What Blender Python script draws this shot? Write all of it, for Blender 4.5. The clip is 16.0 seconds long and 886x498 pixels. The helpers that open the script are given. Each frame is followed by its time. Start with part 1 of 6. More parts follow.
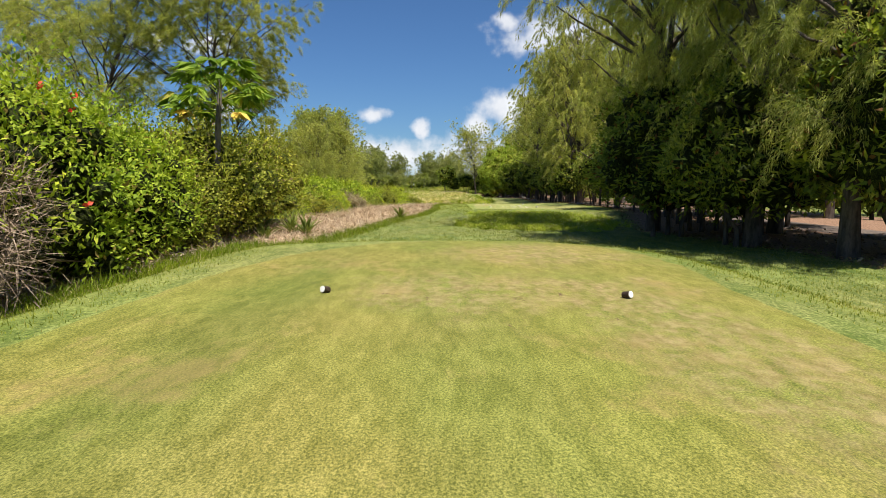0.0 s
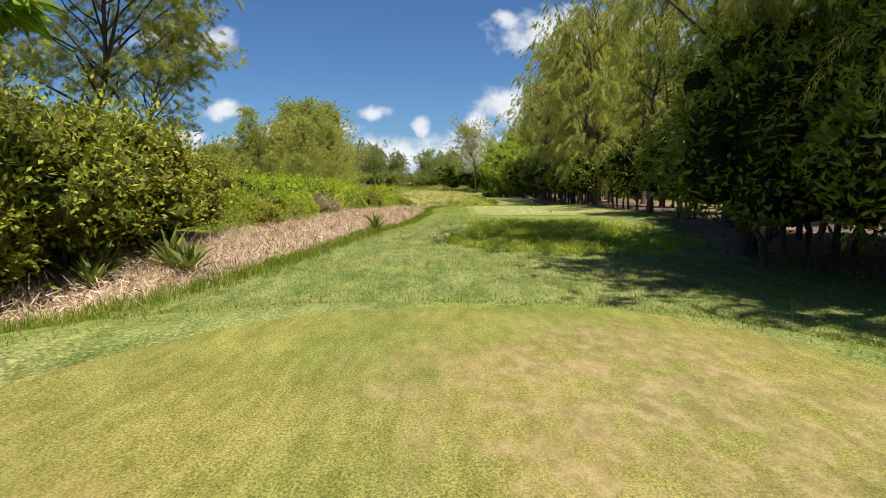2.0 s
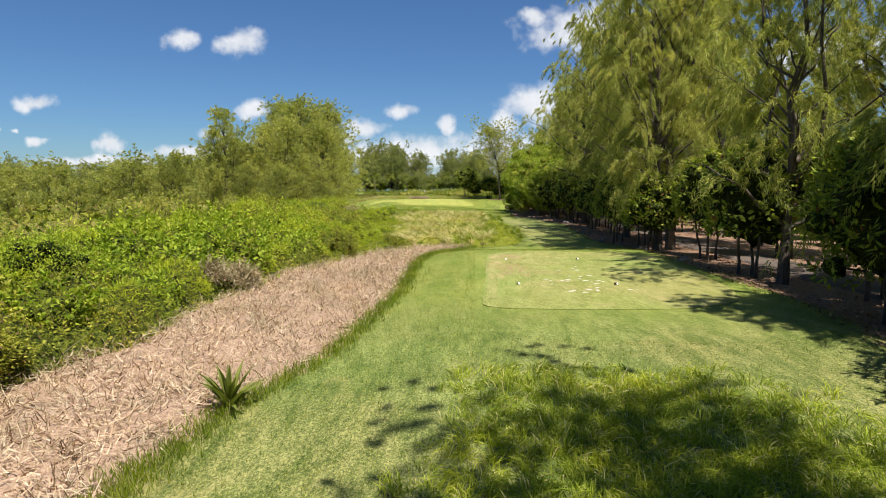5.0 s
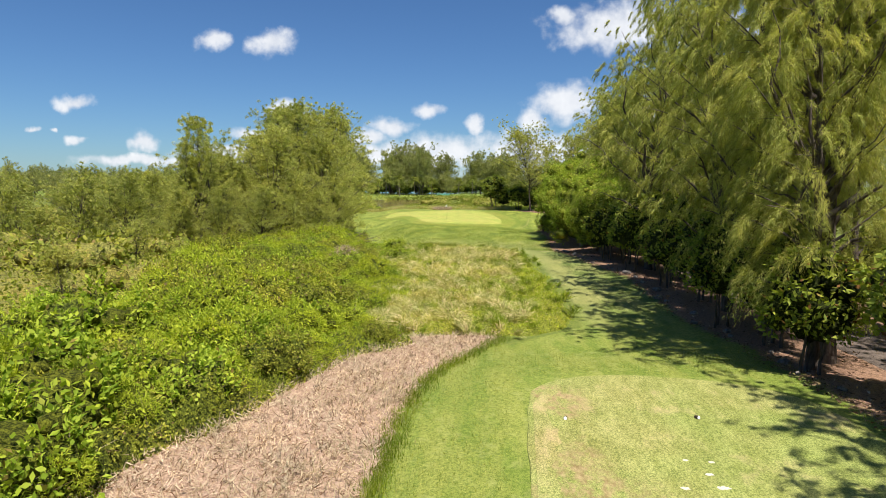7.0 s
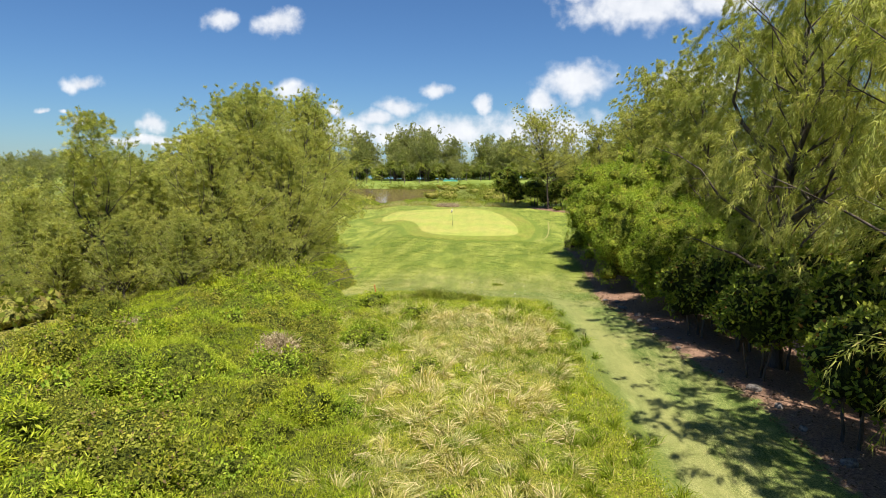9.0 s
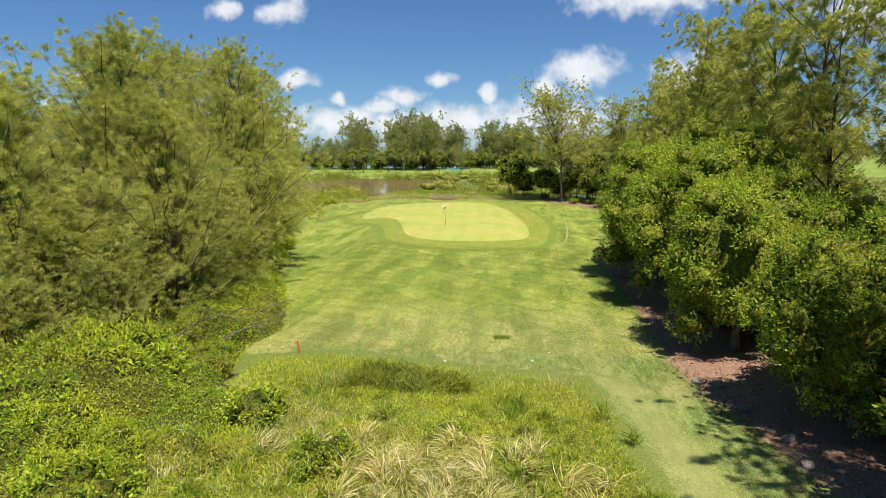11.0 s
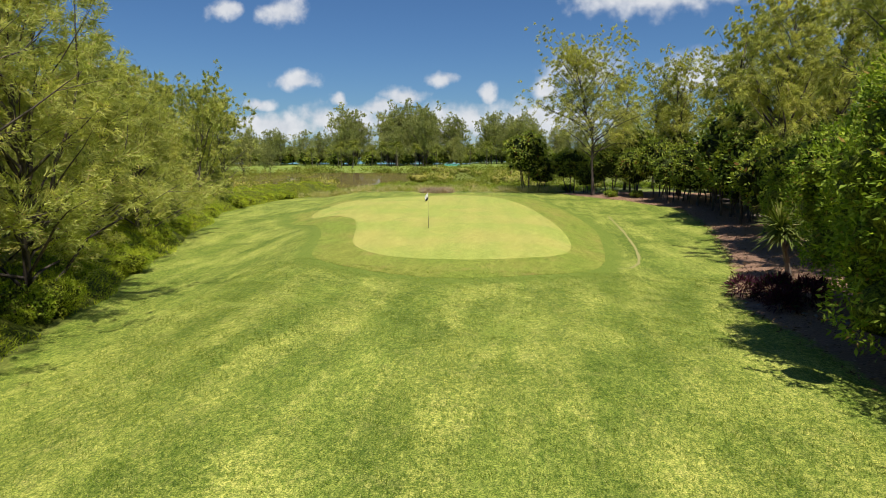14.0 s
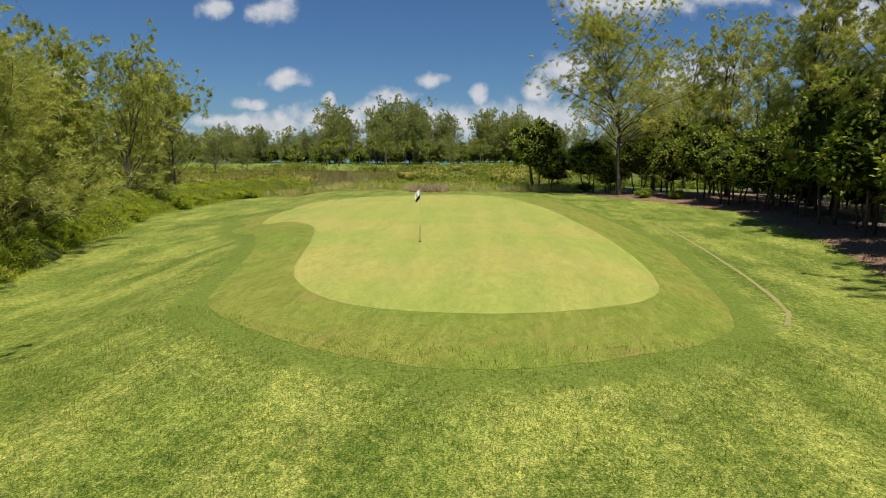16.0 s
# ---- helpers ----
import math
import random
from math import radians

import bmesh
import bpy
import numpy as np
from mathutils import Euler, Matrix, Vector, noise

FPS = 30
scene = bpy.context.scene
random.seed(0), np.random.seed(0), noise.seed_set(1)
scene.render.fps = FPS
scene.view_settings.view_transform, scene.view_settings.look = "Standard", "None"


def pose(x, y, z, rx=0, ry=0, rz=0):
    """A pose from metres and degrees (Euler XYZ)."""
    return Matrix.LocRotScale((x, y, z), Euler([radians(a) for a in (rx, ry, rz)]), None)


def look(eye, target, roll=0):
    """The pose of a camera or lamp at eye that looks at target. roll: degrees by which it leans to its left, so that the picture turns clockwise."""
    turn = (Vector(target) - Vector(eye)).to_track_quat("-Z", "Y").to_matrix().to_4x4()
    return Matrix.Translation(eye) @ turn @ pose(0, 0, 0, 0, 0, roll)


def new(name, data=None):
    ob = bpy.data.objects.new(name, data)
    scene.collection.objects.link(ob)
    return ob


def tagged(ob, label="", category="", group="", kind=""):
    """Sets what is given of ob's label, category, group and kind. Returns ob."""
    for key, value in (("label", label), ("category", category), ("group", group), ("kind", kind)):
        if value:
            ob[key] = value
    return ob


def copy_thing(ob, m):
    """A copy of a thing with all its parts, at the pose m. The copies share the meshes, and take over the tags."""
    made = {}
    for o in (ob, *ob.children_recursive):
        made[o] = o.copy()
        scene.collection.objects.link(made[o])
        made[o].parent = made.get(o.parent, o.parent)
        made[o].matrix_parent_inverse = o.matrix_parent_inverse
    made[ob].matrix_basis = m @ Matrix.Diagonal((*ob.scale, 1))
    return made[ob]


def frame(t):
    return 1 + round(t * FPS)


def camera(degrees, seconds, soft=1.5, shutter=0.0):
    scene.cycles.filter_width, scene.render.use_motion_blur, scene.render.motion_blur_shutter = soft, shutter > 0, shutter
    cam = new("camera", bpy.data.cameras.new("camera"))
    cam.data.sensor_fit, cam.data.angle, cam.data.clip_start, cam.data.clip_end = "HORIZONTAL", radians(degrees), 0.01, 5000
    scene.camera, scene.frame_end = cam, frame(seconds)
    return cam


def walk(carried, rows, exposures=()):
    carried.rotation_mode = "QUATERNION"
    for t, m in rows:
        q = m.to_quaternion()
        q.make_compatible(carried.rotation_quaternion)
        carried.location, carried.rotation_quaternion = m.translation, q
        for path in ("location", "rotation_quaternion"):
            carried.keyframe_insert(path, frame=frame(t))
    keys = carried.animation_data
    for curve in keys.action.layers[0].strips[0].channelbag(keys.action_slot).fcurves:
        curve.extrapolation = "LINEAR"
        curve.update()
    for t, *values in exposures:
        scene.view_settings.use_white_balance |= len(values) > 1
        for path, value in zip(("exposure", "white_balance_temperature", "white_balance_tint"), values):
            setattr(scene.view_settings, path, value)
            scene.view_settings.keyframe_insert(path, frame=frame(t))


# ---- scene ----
cam = camera(72.1, 16.0, soft=.9)
PATH = [
    (0, (0.51, 0.012, 2.124), (0.499, 2.001, 1.922), 0.3),
    (0.5, (0.533, 2.075, 2.133), (0.522, 4.065, 1.929), 0.2),
    (1, (0.581, 4.327, 2.147), (0.572, 6.316, 1.941), 0.4),
    (1.5, (0.741, 6.792, 2.143), (0.729, 8.782, 1.937), 0.2),
    (2, (0.927, 9.351, 2.224), (0.915, 11.34, 2.016), 0.2),
    (2.5, (1.159, 12.038, 2.383), (1.143, 14.027, 2.175), 0.2),
    (3, (1.446, 14.686, 2.702), (1.425, 16.675, 2.494), 0.4),
    (3.5, (1.756, 17.527, 3.087), (1.724, 19.516, 2.878), 0.1),
    (4, (2.025, 20.345, 3.516), (1.976, 22.333, 3.307), 0.2),
    (4.2, (2.059, 21.484, 3.749), (2.007, 23.471, 3.534), 0.1),
    (6.3, (2.522, 34.281, 5.761), (2.348, 36.262, 5.55), 0.6),
    (6.5, (2.33, 35.873, 6.167), (2.157, 37.854, 5.953), 0.5),
    (7, (2.07, 40.349, 6.979), (1.887, 42.329, 6.763), 0.4),
    (7.5, (1.712, 44.84, 7.702), (1.522, 46.819, 7.486), 0.3),
    (8, (1.335, 49.538, 8.467), (1.138, 51.515, 8.243), 0.2),
    (8.5, (1.071, 54.18, 9.26), (0.868, 56.154, 9.01), 0.2),
    (9, (0.817, 58.941, 9.91), (0.609, 60.911, 9.632), 0.3),
    (9.5, (0.709, 64.017, 10.085), (0.499, 65.983, 9.78), 0.2),
    (10, (0.569, 69.117, 10.104), (0.359, 71.081, 9.79), 0.2),
    (10.2, (0.568, 71.237, 9.977), (0.354, 73.201, 9.664), 0.2),
    (12.3, (0.237, 89.834, 7.692), (0.005, 91.796, 7.378), -0.2),
    (12.5, (0.061, 91.764, 7.385), (-0.166, 93.725, 7.069), -0.2),
    (13, (-0.32, 96.912, 6.695), (-0.547, 98.874, 6.378), -0.1),
    (13.5, (-0.828, 102.481, 6.257), (-1.055, 104.443, 5.943), -0.1),
    (14, (-1.364, 108.045, 5.927), (-1.591, 110.007, 5.615), -0.1),
    (14.5, (-1.846, 112.793, 5.646), (-2.071, 114.755, 5.334), 0.0),
    (15, (-2.2, 116.359, 5.066), (-2.423, 118.323, 4.755), 0.1),
    (15.5, (-2.746, 119.779, 4.719), (-2.962, 121.743, 4.409), 0.2),
    (16, (-3.572, 123.227, 4.728), (-3.766, 125.193, 4.418), 0.3),
]
walk(cam, [(t, look(eye, target, roll)) for t, eye, target, roll in PATH], exposures=[(0.0, .66), (2.5, .62), (4.0, .62), (6.5, .6), (7.0, .68), (8.0, .76), (9.5, .72), (12.5, .55), (14.0, .38), (15.5, .22), (16.0, .14)])

# ---- sky and sun ----
SUN_TO = Vector((0.53, -0.92, 2.30)).normalized()
SUN_ELEV = math.asin(SUN_TO.z)
SUN_AZ = math.atan2(SUN_TO.x, SUN_TO.y)
# clouds: across, up (tangents seen from the tee, looking down the hole), half width, half height
CLOUDS = [(-.476, .232, .030, .017), (-.376, .228, .036, .020), (-.729, .133, .038, .012), (-.805, .086, .014, .006),
          (-.768, .085, .007, .006), (-.729, .069, .020, .008), (-.605, .066, .027, .017), (-.36, .119, .038, .015),
          (-.287, .086, .014, .010), (-.18, .091, .038, .015), (-.218, .073, .030, .014), (-.117, .120, .025, .011),
          (-.044, .093, .014, .016), (.105, .128, .058, .030), (.052, .100, .030, .022), (-.28, .052, .090, .027),
          (-.129, .046, .150, .030), (.193, .243, .110, .036), (.326, .245, .070, .025), (.096, .262, .025, .014),
          (-.426, .079, .033, .010), (-.464, .050, .085, .013), (.05, .05, .12, .036), (-.40, .042, .10, .022), (.30, .12, .09, .03),
          (.55, .20, .12, .04), (-.62, .035, .11, .010)]
world = bpy.data.worlds.new("sky")
scene.world = world
world.use_nodes = True


def build_sky():
    nt = world.node_tree
    nt.nodes.clear()
    N = nt.nodes.new

    def link(a, b):
        nt.links.new(a, b)

    def vec(op, a, b=None):
        n = N("ShaderNodeVectorMath")
        n.operation = op
        for i, v in enumerate((a, b)):
            if v is None:
                continue
            if isinstance(v, tuple):
                n.inputs[i].default_value = v
            else:
                link(v, n.inputs[i])
        return n

    def num(op, a, b=None, c=None):
        n = N("ShaderNodeMath")
        n.operation = op
        for i, v in enumerate((a, b, c)):
            if v is None:
                continue
            if isinstance(v, (int, float)):
                n.inputs[i].default_value = v
            else:
                link(v, n.inputs[i])
        return n.outputs[0]

    sky = N("ShaderNodeTexSky")
    sky.sky_type = "NISHITA"
    sky.sun_disc = False
    sky.sun_elevation, sky.sun_rotation = SUN_ELEV, SUN_AZ
    sky.altitude, sky.air_density, sky.dust_density, sky.ozone_density = 0, 1.0, 0.15, 3.5
    coord = N("ShaderNodeTexCoord").outputs["Generated"]
    sep = N("ShaderNodeSeparateXYZ")
    link(coord, sep.inputs[0])
    ahead = num("MAXIMUM", sep.outputs["Y"], 0.05)
    comb = N("ShaderNodeCombineXYZ")
    link(num("DIVIDE", sep.outputs["X"], ahead), comb.inputs[0])
    link(num("DIVIDE", sep.outputs["Z"], ahead), comb.inputs[1])
    uv = comb.outputs[0]
    wob = N("ShaderNodeTexNoise")
    wob.inputs["Scale"].default_value, wob.inputs["Detail"].default_value, wob.inputs["Roughness"].default_value = 20, 4, 0.5
    link(uv, wob.inputs["Vector"])
    shift = vec("MULTIPLY", vec("SUBTRACT", wob.outputs["Color"], (.5, .5, .5)).outputs[0], (.042, .030, 0)).outputs[0]
    where = vec("ADD", uv, shift).outputs[0]
    near = None
    low = None
    for u, v, ru, rv in CLOUDS:
        d = vec("MULTIPLY", vec("SUBTRACT", where, (u, v, 0)).outputs[0], (1 / ru, 1 / rv, 0)).outputs[0]
        n = vec("LENGTH", d).outputs["Value"]
        near = n if near is None else num("MINIMUM", near, n)
    fine = N("ShaderNodeTexNoise")
    fine.inputs["Scale"].default_value, fine.inputs["Detail"].default_value = 34, 5
    link(uv, fine.inputs["Vector"])
    dense = num("SUBTRACT", num("ADD", 1.3, num("MULTIPLY", num("SUBTRACT", fine.outputs["Fac"], .5), 1.6)), near)
    ramp = N("ShaderNodeMapRange")
    ramp.interpolation_type = "SMOOTHSTEP"
    link(dense, ramp.inputs["Value"])
    ramp.inputs["From Min"].default_value, ramp.inputs["From Max"].default_value = 0.0, 1.0
    # open sky elsewhere: scattered fair-weather cloud by noise
    else_n = N("ShaderNodeTexNoise")
    else_n.inputs["Scale"].default_value, else_n.inputs["Detail"].default_value = 5, 6
    link(coord, else_n.inputs["Vector"])
    er = N("ShaderNodeMapRange")
    link(else_n.outputs["Fac"], er.inputs["Value"])
    er.inputs["From Min"].default_value, er.inputs["From Max"].default_value = .62, .80
    front = N("ShaderNodeMapRange")
    link(sep.outputs["Y"], front.inputs["Value"])
    front.inputs["From Min"].default_value, front.inputs["From Max"].default_value = .3, .5
    mixf = N("ShaderNodeMix")
    link(front.outputs[0], mixf.inputs["Factor"])
    link(er.outputs[0], mixf.inputs["A"])
    link(ramp.outputs[0], mixf.inputs["B"])
    fac = num("MULTIPLY", mixf.outputs[0], .93)
    shade = N("ShaderNodeMix")
    shade.data_type = "RGBA"
    link(fine.outputs["Fac"], shade.inputs["Factor"])
    shade.inputs["A"].default_value, shade.inputs["B"].default_value = (.40, .43, .49, 1), (.70, .70, .70, 1)
    scaled = vec("MULTIPLY", sky.outputs[0], (.031, .0445, .060)).outputs[0]
    final = N("ShaderNodeMix")
    final.data_type = "RGBA"
    link(fac, final.inputs["Factor"])
    link(scaled, final.inputs["A"])
    link(shade.outputs["Result"], final.inputs["B"])
    bg = N("ShaderNodeBackground")
    out = N("ShaderNodeOutputWorld")
    link(final.outputs["Result"], bg.inputs["Color"])
    link(bg.outputs[0], out.inputs[0])


build_sky()
sun_data = bpy.data.lights.new("sun", "SUN")
sun_data.energy, sun_data.angle, sun_data.color = 5.0, radians(0.55), (1.0, .94, .86)
sun = new("sun", sun_data)
sun.matrix_world = look((60, -100, 200), Vector((60, -100, 200)) - SUN_TO)


# ---- materials ----
class Nodes:
    """A material's node tree with short calls."""

    def __init__(self, name, rough=.85, spec=.25):
        self.mat = bpy.data.materials.new(name)
        self.mat.use_nodes = True
        self.nt = self.mat.node_tree
        self.nt.nodes.clear()
        self.bsdf = self.add("ShaderNodeBsdfPrincipled")
        self.bsdf.inputs["Roughness"].default_value = rough
        self.bsdf.inputs["Specular IOR Level"].default_value = spec
        self.out = self.add("ShaderNodeOutputMaterial")
        self.link(self.bsdf.outputs[0], self.out.inputs[0])
        self.geo = None

    def add(self, kind):
        return self.nt.nodes.new(kind)

    def link(self, a, b):
        self.nt.links.new(a, b)

    def place(self):
        if self.geo is None:
            self.geo = self.add("ShaderNodeNewGeometry")
        return self.geo.outputs["Position"]

    def island(self):
        self.place()
        return self.geo.outputs["Random Per Island"]

    def noise(self, scale, detail=4, stretch=None, rough=.55, vector=None):
        n = self.add("ShaderNodeTexNoise")
        n.inputs["Scale"].default_value, n.inputs["Detail"].default_value, n.inputs["Roughness"].default_value = scale, detail, rough
        v = vector or self.place()
        if stretch:
            m = self.add("ShaderNodeMapping")
            m.inputs["Scale"].default_value = stretch
            self.link(v, m.inputs["Vector"])
            v = m.outputs[0]
        self.link(v, n.inputs["Vector"])
        return n.outputs["Fac"]

    def ramp(self, v, lo, hi, a=0.0, b=1.0):
        n = self.add("ShaderNodeMapRange")
        n.interpolation_type = "SMOOTHSTEP"
        self.link(v, n.inputs["Value"])
        for k, x in (("From Min", lo), ("From Max", hi), ("To Min", a), ("To Max", b)):
            n.inputs[k].default_value = x
        return n.outputs[0]

    def math(self, op, a, b=0.0):
        n = self.add("ShaderNodeMath")
        n.operation = op
        for i, v in enumerate((a, b)):
            if isinstance(v, (int, float)):
                n.inputs[i].default_value = v
            else:
                self.link(v, n.inputs[i])
        return n.outputs[0]

    def mix(self, fac, a, b, blend="MIX"):
        n = self.add("ShaderNodeMix")
        n.data_type, n.blend_type = "RGBA", blend
        for k, v in (("Factor", fac), ("A", a), ("B", b)):
            if isinstance(v, tuple):
                n.inputs[k].default_value = (*v, 1)
            elif isinstance(v, (int, float)):
                n.inputs[k].default_value = v
            else:
                self.link(v, n.inputs[k])
        return n.outputs["Result"]

    def attr(self, name):
        n = self.add("ShaderNodeAttribute")
        n.attribute_name = name
        return n.outputs["Fac"]

    def rand(self):
        return self.add("ShaderNodeObjectInfo").outputs["Random"]

    def color(self, c):
        self.link(c, self.bsdf.inputs["Base Color"])
        return self

    def bump(self, h, strength=.5, distance=.02):
        n = self.add("ShaderNodeBump")
        n.inputs["Strength"].default_value, n.inputs["Distance"].default_value = strength, distance
        self.link(h, n.inputs["Height"])
        self.link(n.outputs[0], self.bsdf.inputs["Normal"])
        return self

    def translucent(self, c, amount):
        t = self.add("ShaderNodeBsdfTranslucent")
        if isinstance(c, tuple):
            t.inputs[0].default_value = (*c, 1)
        else:
            self.link(c, t.inputs[0])
        m = self.add("ShaderNodeMixShader")
        m.inputs[0].default_value = amount
        self.link(self.bsdf.outputs[0], m.inputs[1])
        self.link(t.outputs[0], m.inputs[2])
        self.link(m.outputs[0], self.out.inputs[0])
        return self


def foliage(name, a, b, dry, dry_part=.08, glow=.35, rough=.55, spec=.3, warm=(1.18, 1.06, .8), bough=0.0):
    """Leaves: two greens by leaf, a few dry ones, a shift from plant to plant."""
    m = Nodes(name, max(rough, .6), spec * .4)
    c = m.mix(m.ramp(m.island(), .1, .9), a, b)
    c = m.mix(m.ramp(m.noise(.55, 2), .35, .7), c, m.mix(1.0, c, warm, "MULTIPLY"))
    c = m.mix(m.ramp(m.noise(.33, 3), .4, .6), m.mix(1.0, c, (.84, .86, .82), "MULTIPLY"), c)
    c = m.mix(m.ramp(m.noise(1.7, 2), .4, .62), m.mix(1.0, c, (.80, .84, .84), "MULTIPLY"), c)
    if bough:
        c = m.mix(m.math("MULTIPLY", m.ramp(m.attr("tuft"), 0, 1), bough), c, m.mix(1.0, c, (.58, .62, .56), "MULTIPLY"))
    c = m.mix(m.ramp(m.island(), 1 - dry_part, 1 - dry_part + .01), c, dry)
    c = m.mix(m.ramp(m.rand(), 0, 1), c, m.mix(1.0, c, (.80, .84, .8), "MULTIPLY"))
    return m.color(c).translucent(m.mix(1.0, c, (1.4, 1.5, .75), "MULTIPLY"), glow).mat


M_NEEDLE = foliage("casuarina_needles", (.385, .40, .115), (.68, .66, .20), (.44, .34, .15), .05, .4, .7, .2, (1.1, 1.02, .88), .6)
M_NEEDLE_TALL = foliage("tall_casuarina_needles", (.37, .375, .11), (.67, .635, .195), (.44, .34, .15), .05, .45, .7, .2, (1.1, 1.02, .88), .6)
M_NEEDLE_DARK = foliage("casuarina_needles_far", (.31, .325, .13), (.56, .55, .22), (.17, .13, .07), .06, .3, .7, .15, (1.1, 1.03, .88), .5)
M_MANGO = foliage("broad_leaves", (.16, .24, .022), (.42, .50, .066), (.34, .22, .06), .03, .38, .42, .4)
M_DARKLEAF = foliage("dark_leaves", (.13, .18, .025), (.37, .42, .07), (.2, .10, .03), .05, .28, .45, .4)
M_SHRUB = foliage("shrub_leaves", (.20, .29, .024), (.47, .55, .066), (.25, .19, .05), .04, .35, .5, .3)
M_SHRUB_DULL = foliage("dull_shrub_leaves", (.22, .245, .03), (.48, .465, .08), (.2, .14, .06), .1, .3, .5, .3)
M_SCRUB = foliage("scrub_leaves", (.20, .235, .035), (.38, .385, .075), (.34, .25, .09), .05, .3, .6, .2)
M_FEATHER = foliage("feathery_leaves", (.31, .39, .03), (.58, .63, .075), (.30, .26, .07), .03, .4, .6, .2)
M_PAPAYA_LEAF = foliage("papaya_leaf", (.12, .20, .022), (.30, .40, .055), (.35, .32, .05), .04, .35, .5, .3)
M_PALM = foliage("palm_fronds", (.18, .215, .042), (.36, .37, .085), (.25, .2, .08), .1, .3, .5, .3)
M_YUCCA = foliage("sword_leaves", (.11, .15, .035), (.24, .27, .07), (.36, .30, .13), .1, .25, .4, .4)
M_PURPLE = foliage("purple_leaves", (.05, .016, .028), (.12, .03, .055), (.05, .08, .02), .1, .25, .5, .3, (1, 1, 1))
M_BANK = foliage("bank_scrub_leaves", (.13, .17, .024), (.33, .365, .06), (.34, .26, .09), .06, .3, .6, .2)
M_LONG = foliage("long_grass", (.16, .23, .016), (.30, .36, .045), (.42, .36, .16), .10, .35, .6, .2)
M_ROUGH = foliage("rough_grass", (.30, .37, .033), (.56, .59, .095), (.70, .60, .29), .1, .35, .65, .2)
M_SEED = foliage("seeding_grass", (.40, .40, .13), (.62, .565, .26), (.74, .60, .36), .25, .35, .7, .1)
M_STRAW = foliage("dead_grass", (.54, .385, .275), (.86, .68, .52), (.16, .085, .05), .16, .15, .8, .1, (1.05, 1, .95))
M_LITTER = foliage("fallen_leaves", (.15, .085, .05), (.34, .215, .14), (.5, .38, .27), .08, .1, .85, .1, (1, 1, 1))
M_DEADSTALK = foliage("dead_stalks", (.42, .32, .19), (.68, .55, .36), (.2, .13, .08), .2, .15, .8, .1, (1, 1, 1))
M_FAIRWAY = foliage("fairway_blades", (.15, .21, .022), (.315, .365, .085), (.40, .39, .16), .12, .3, .65, .2)
M_BLADE = foliage("lawn_blades", (.14, .18, .018), (.33, .34, .065), (.42, .38, .13), .2, .3, .65, .2)


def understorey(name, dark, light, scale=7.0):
    """The inside of a thicket: leaf spots over gaps whose shade is painted as dark colour."""
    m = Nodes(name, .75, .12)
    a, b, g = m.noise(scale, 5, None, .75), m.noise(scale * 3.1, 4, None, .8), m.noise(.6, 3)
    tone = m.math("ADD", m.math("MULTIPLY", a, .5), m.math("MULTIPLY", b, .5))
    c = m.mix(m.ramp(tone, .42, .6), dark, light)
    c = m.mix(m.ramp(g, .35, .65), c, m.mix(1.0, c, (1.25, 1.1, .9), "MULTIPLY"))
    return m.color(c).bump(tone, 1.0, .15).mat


# the dark tones are shade between the leaves, painted into the colour
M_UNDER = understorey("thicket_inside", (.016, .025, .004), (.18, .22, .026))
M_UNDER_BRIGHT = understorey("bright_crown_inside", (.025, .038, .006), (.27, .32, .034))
M_UNDER_SHADE = understorey("crown_inside_shade", (.006, .010, .003), (.05, .07, .012))
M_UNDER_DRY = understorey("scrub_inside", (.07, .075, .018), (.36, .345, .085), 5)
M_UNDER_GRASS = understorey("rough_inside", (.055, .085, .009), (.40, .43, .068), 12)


def bark(name, a, b, scale=6.0):
    m = Nodes(name, .9, .15)
    n = m.noise(scale, 6, (1, 1, .25), .7)
    return m.color(m.mix(m.ramp(n, .3, .7), a, b)).bump(n, .8, .03).mat


M_BARK = bark("casuarina_bark", (.045, .036, .03), (.15, .12, .10))
M_BARK_PALE = bark("pale_bark", (.10, .08, .065), (.25, .21, .17), 9)


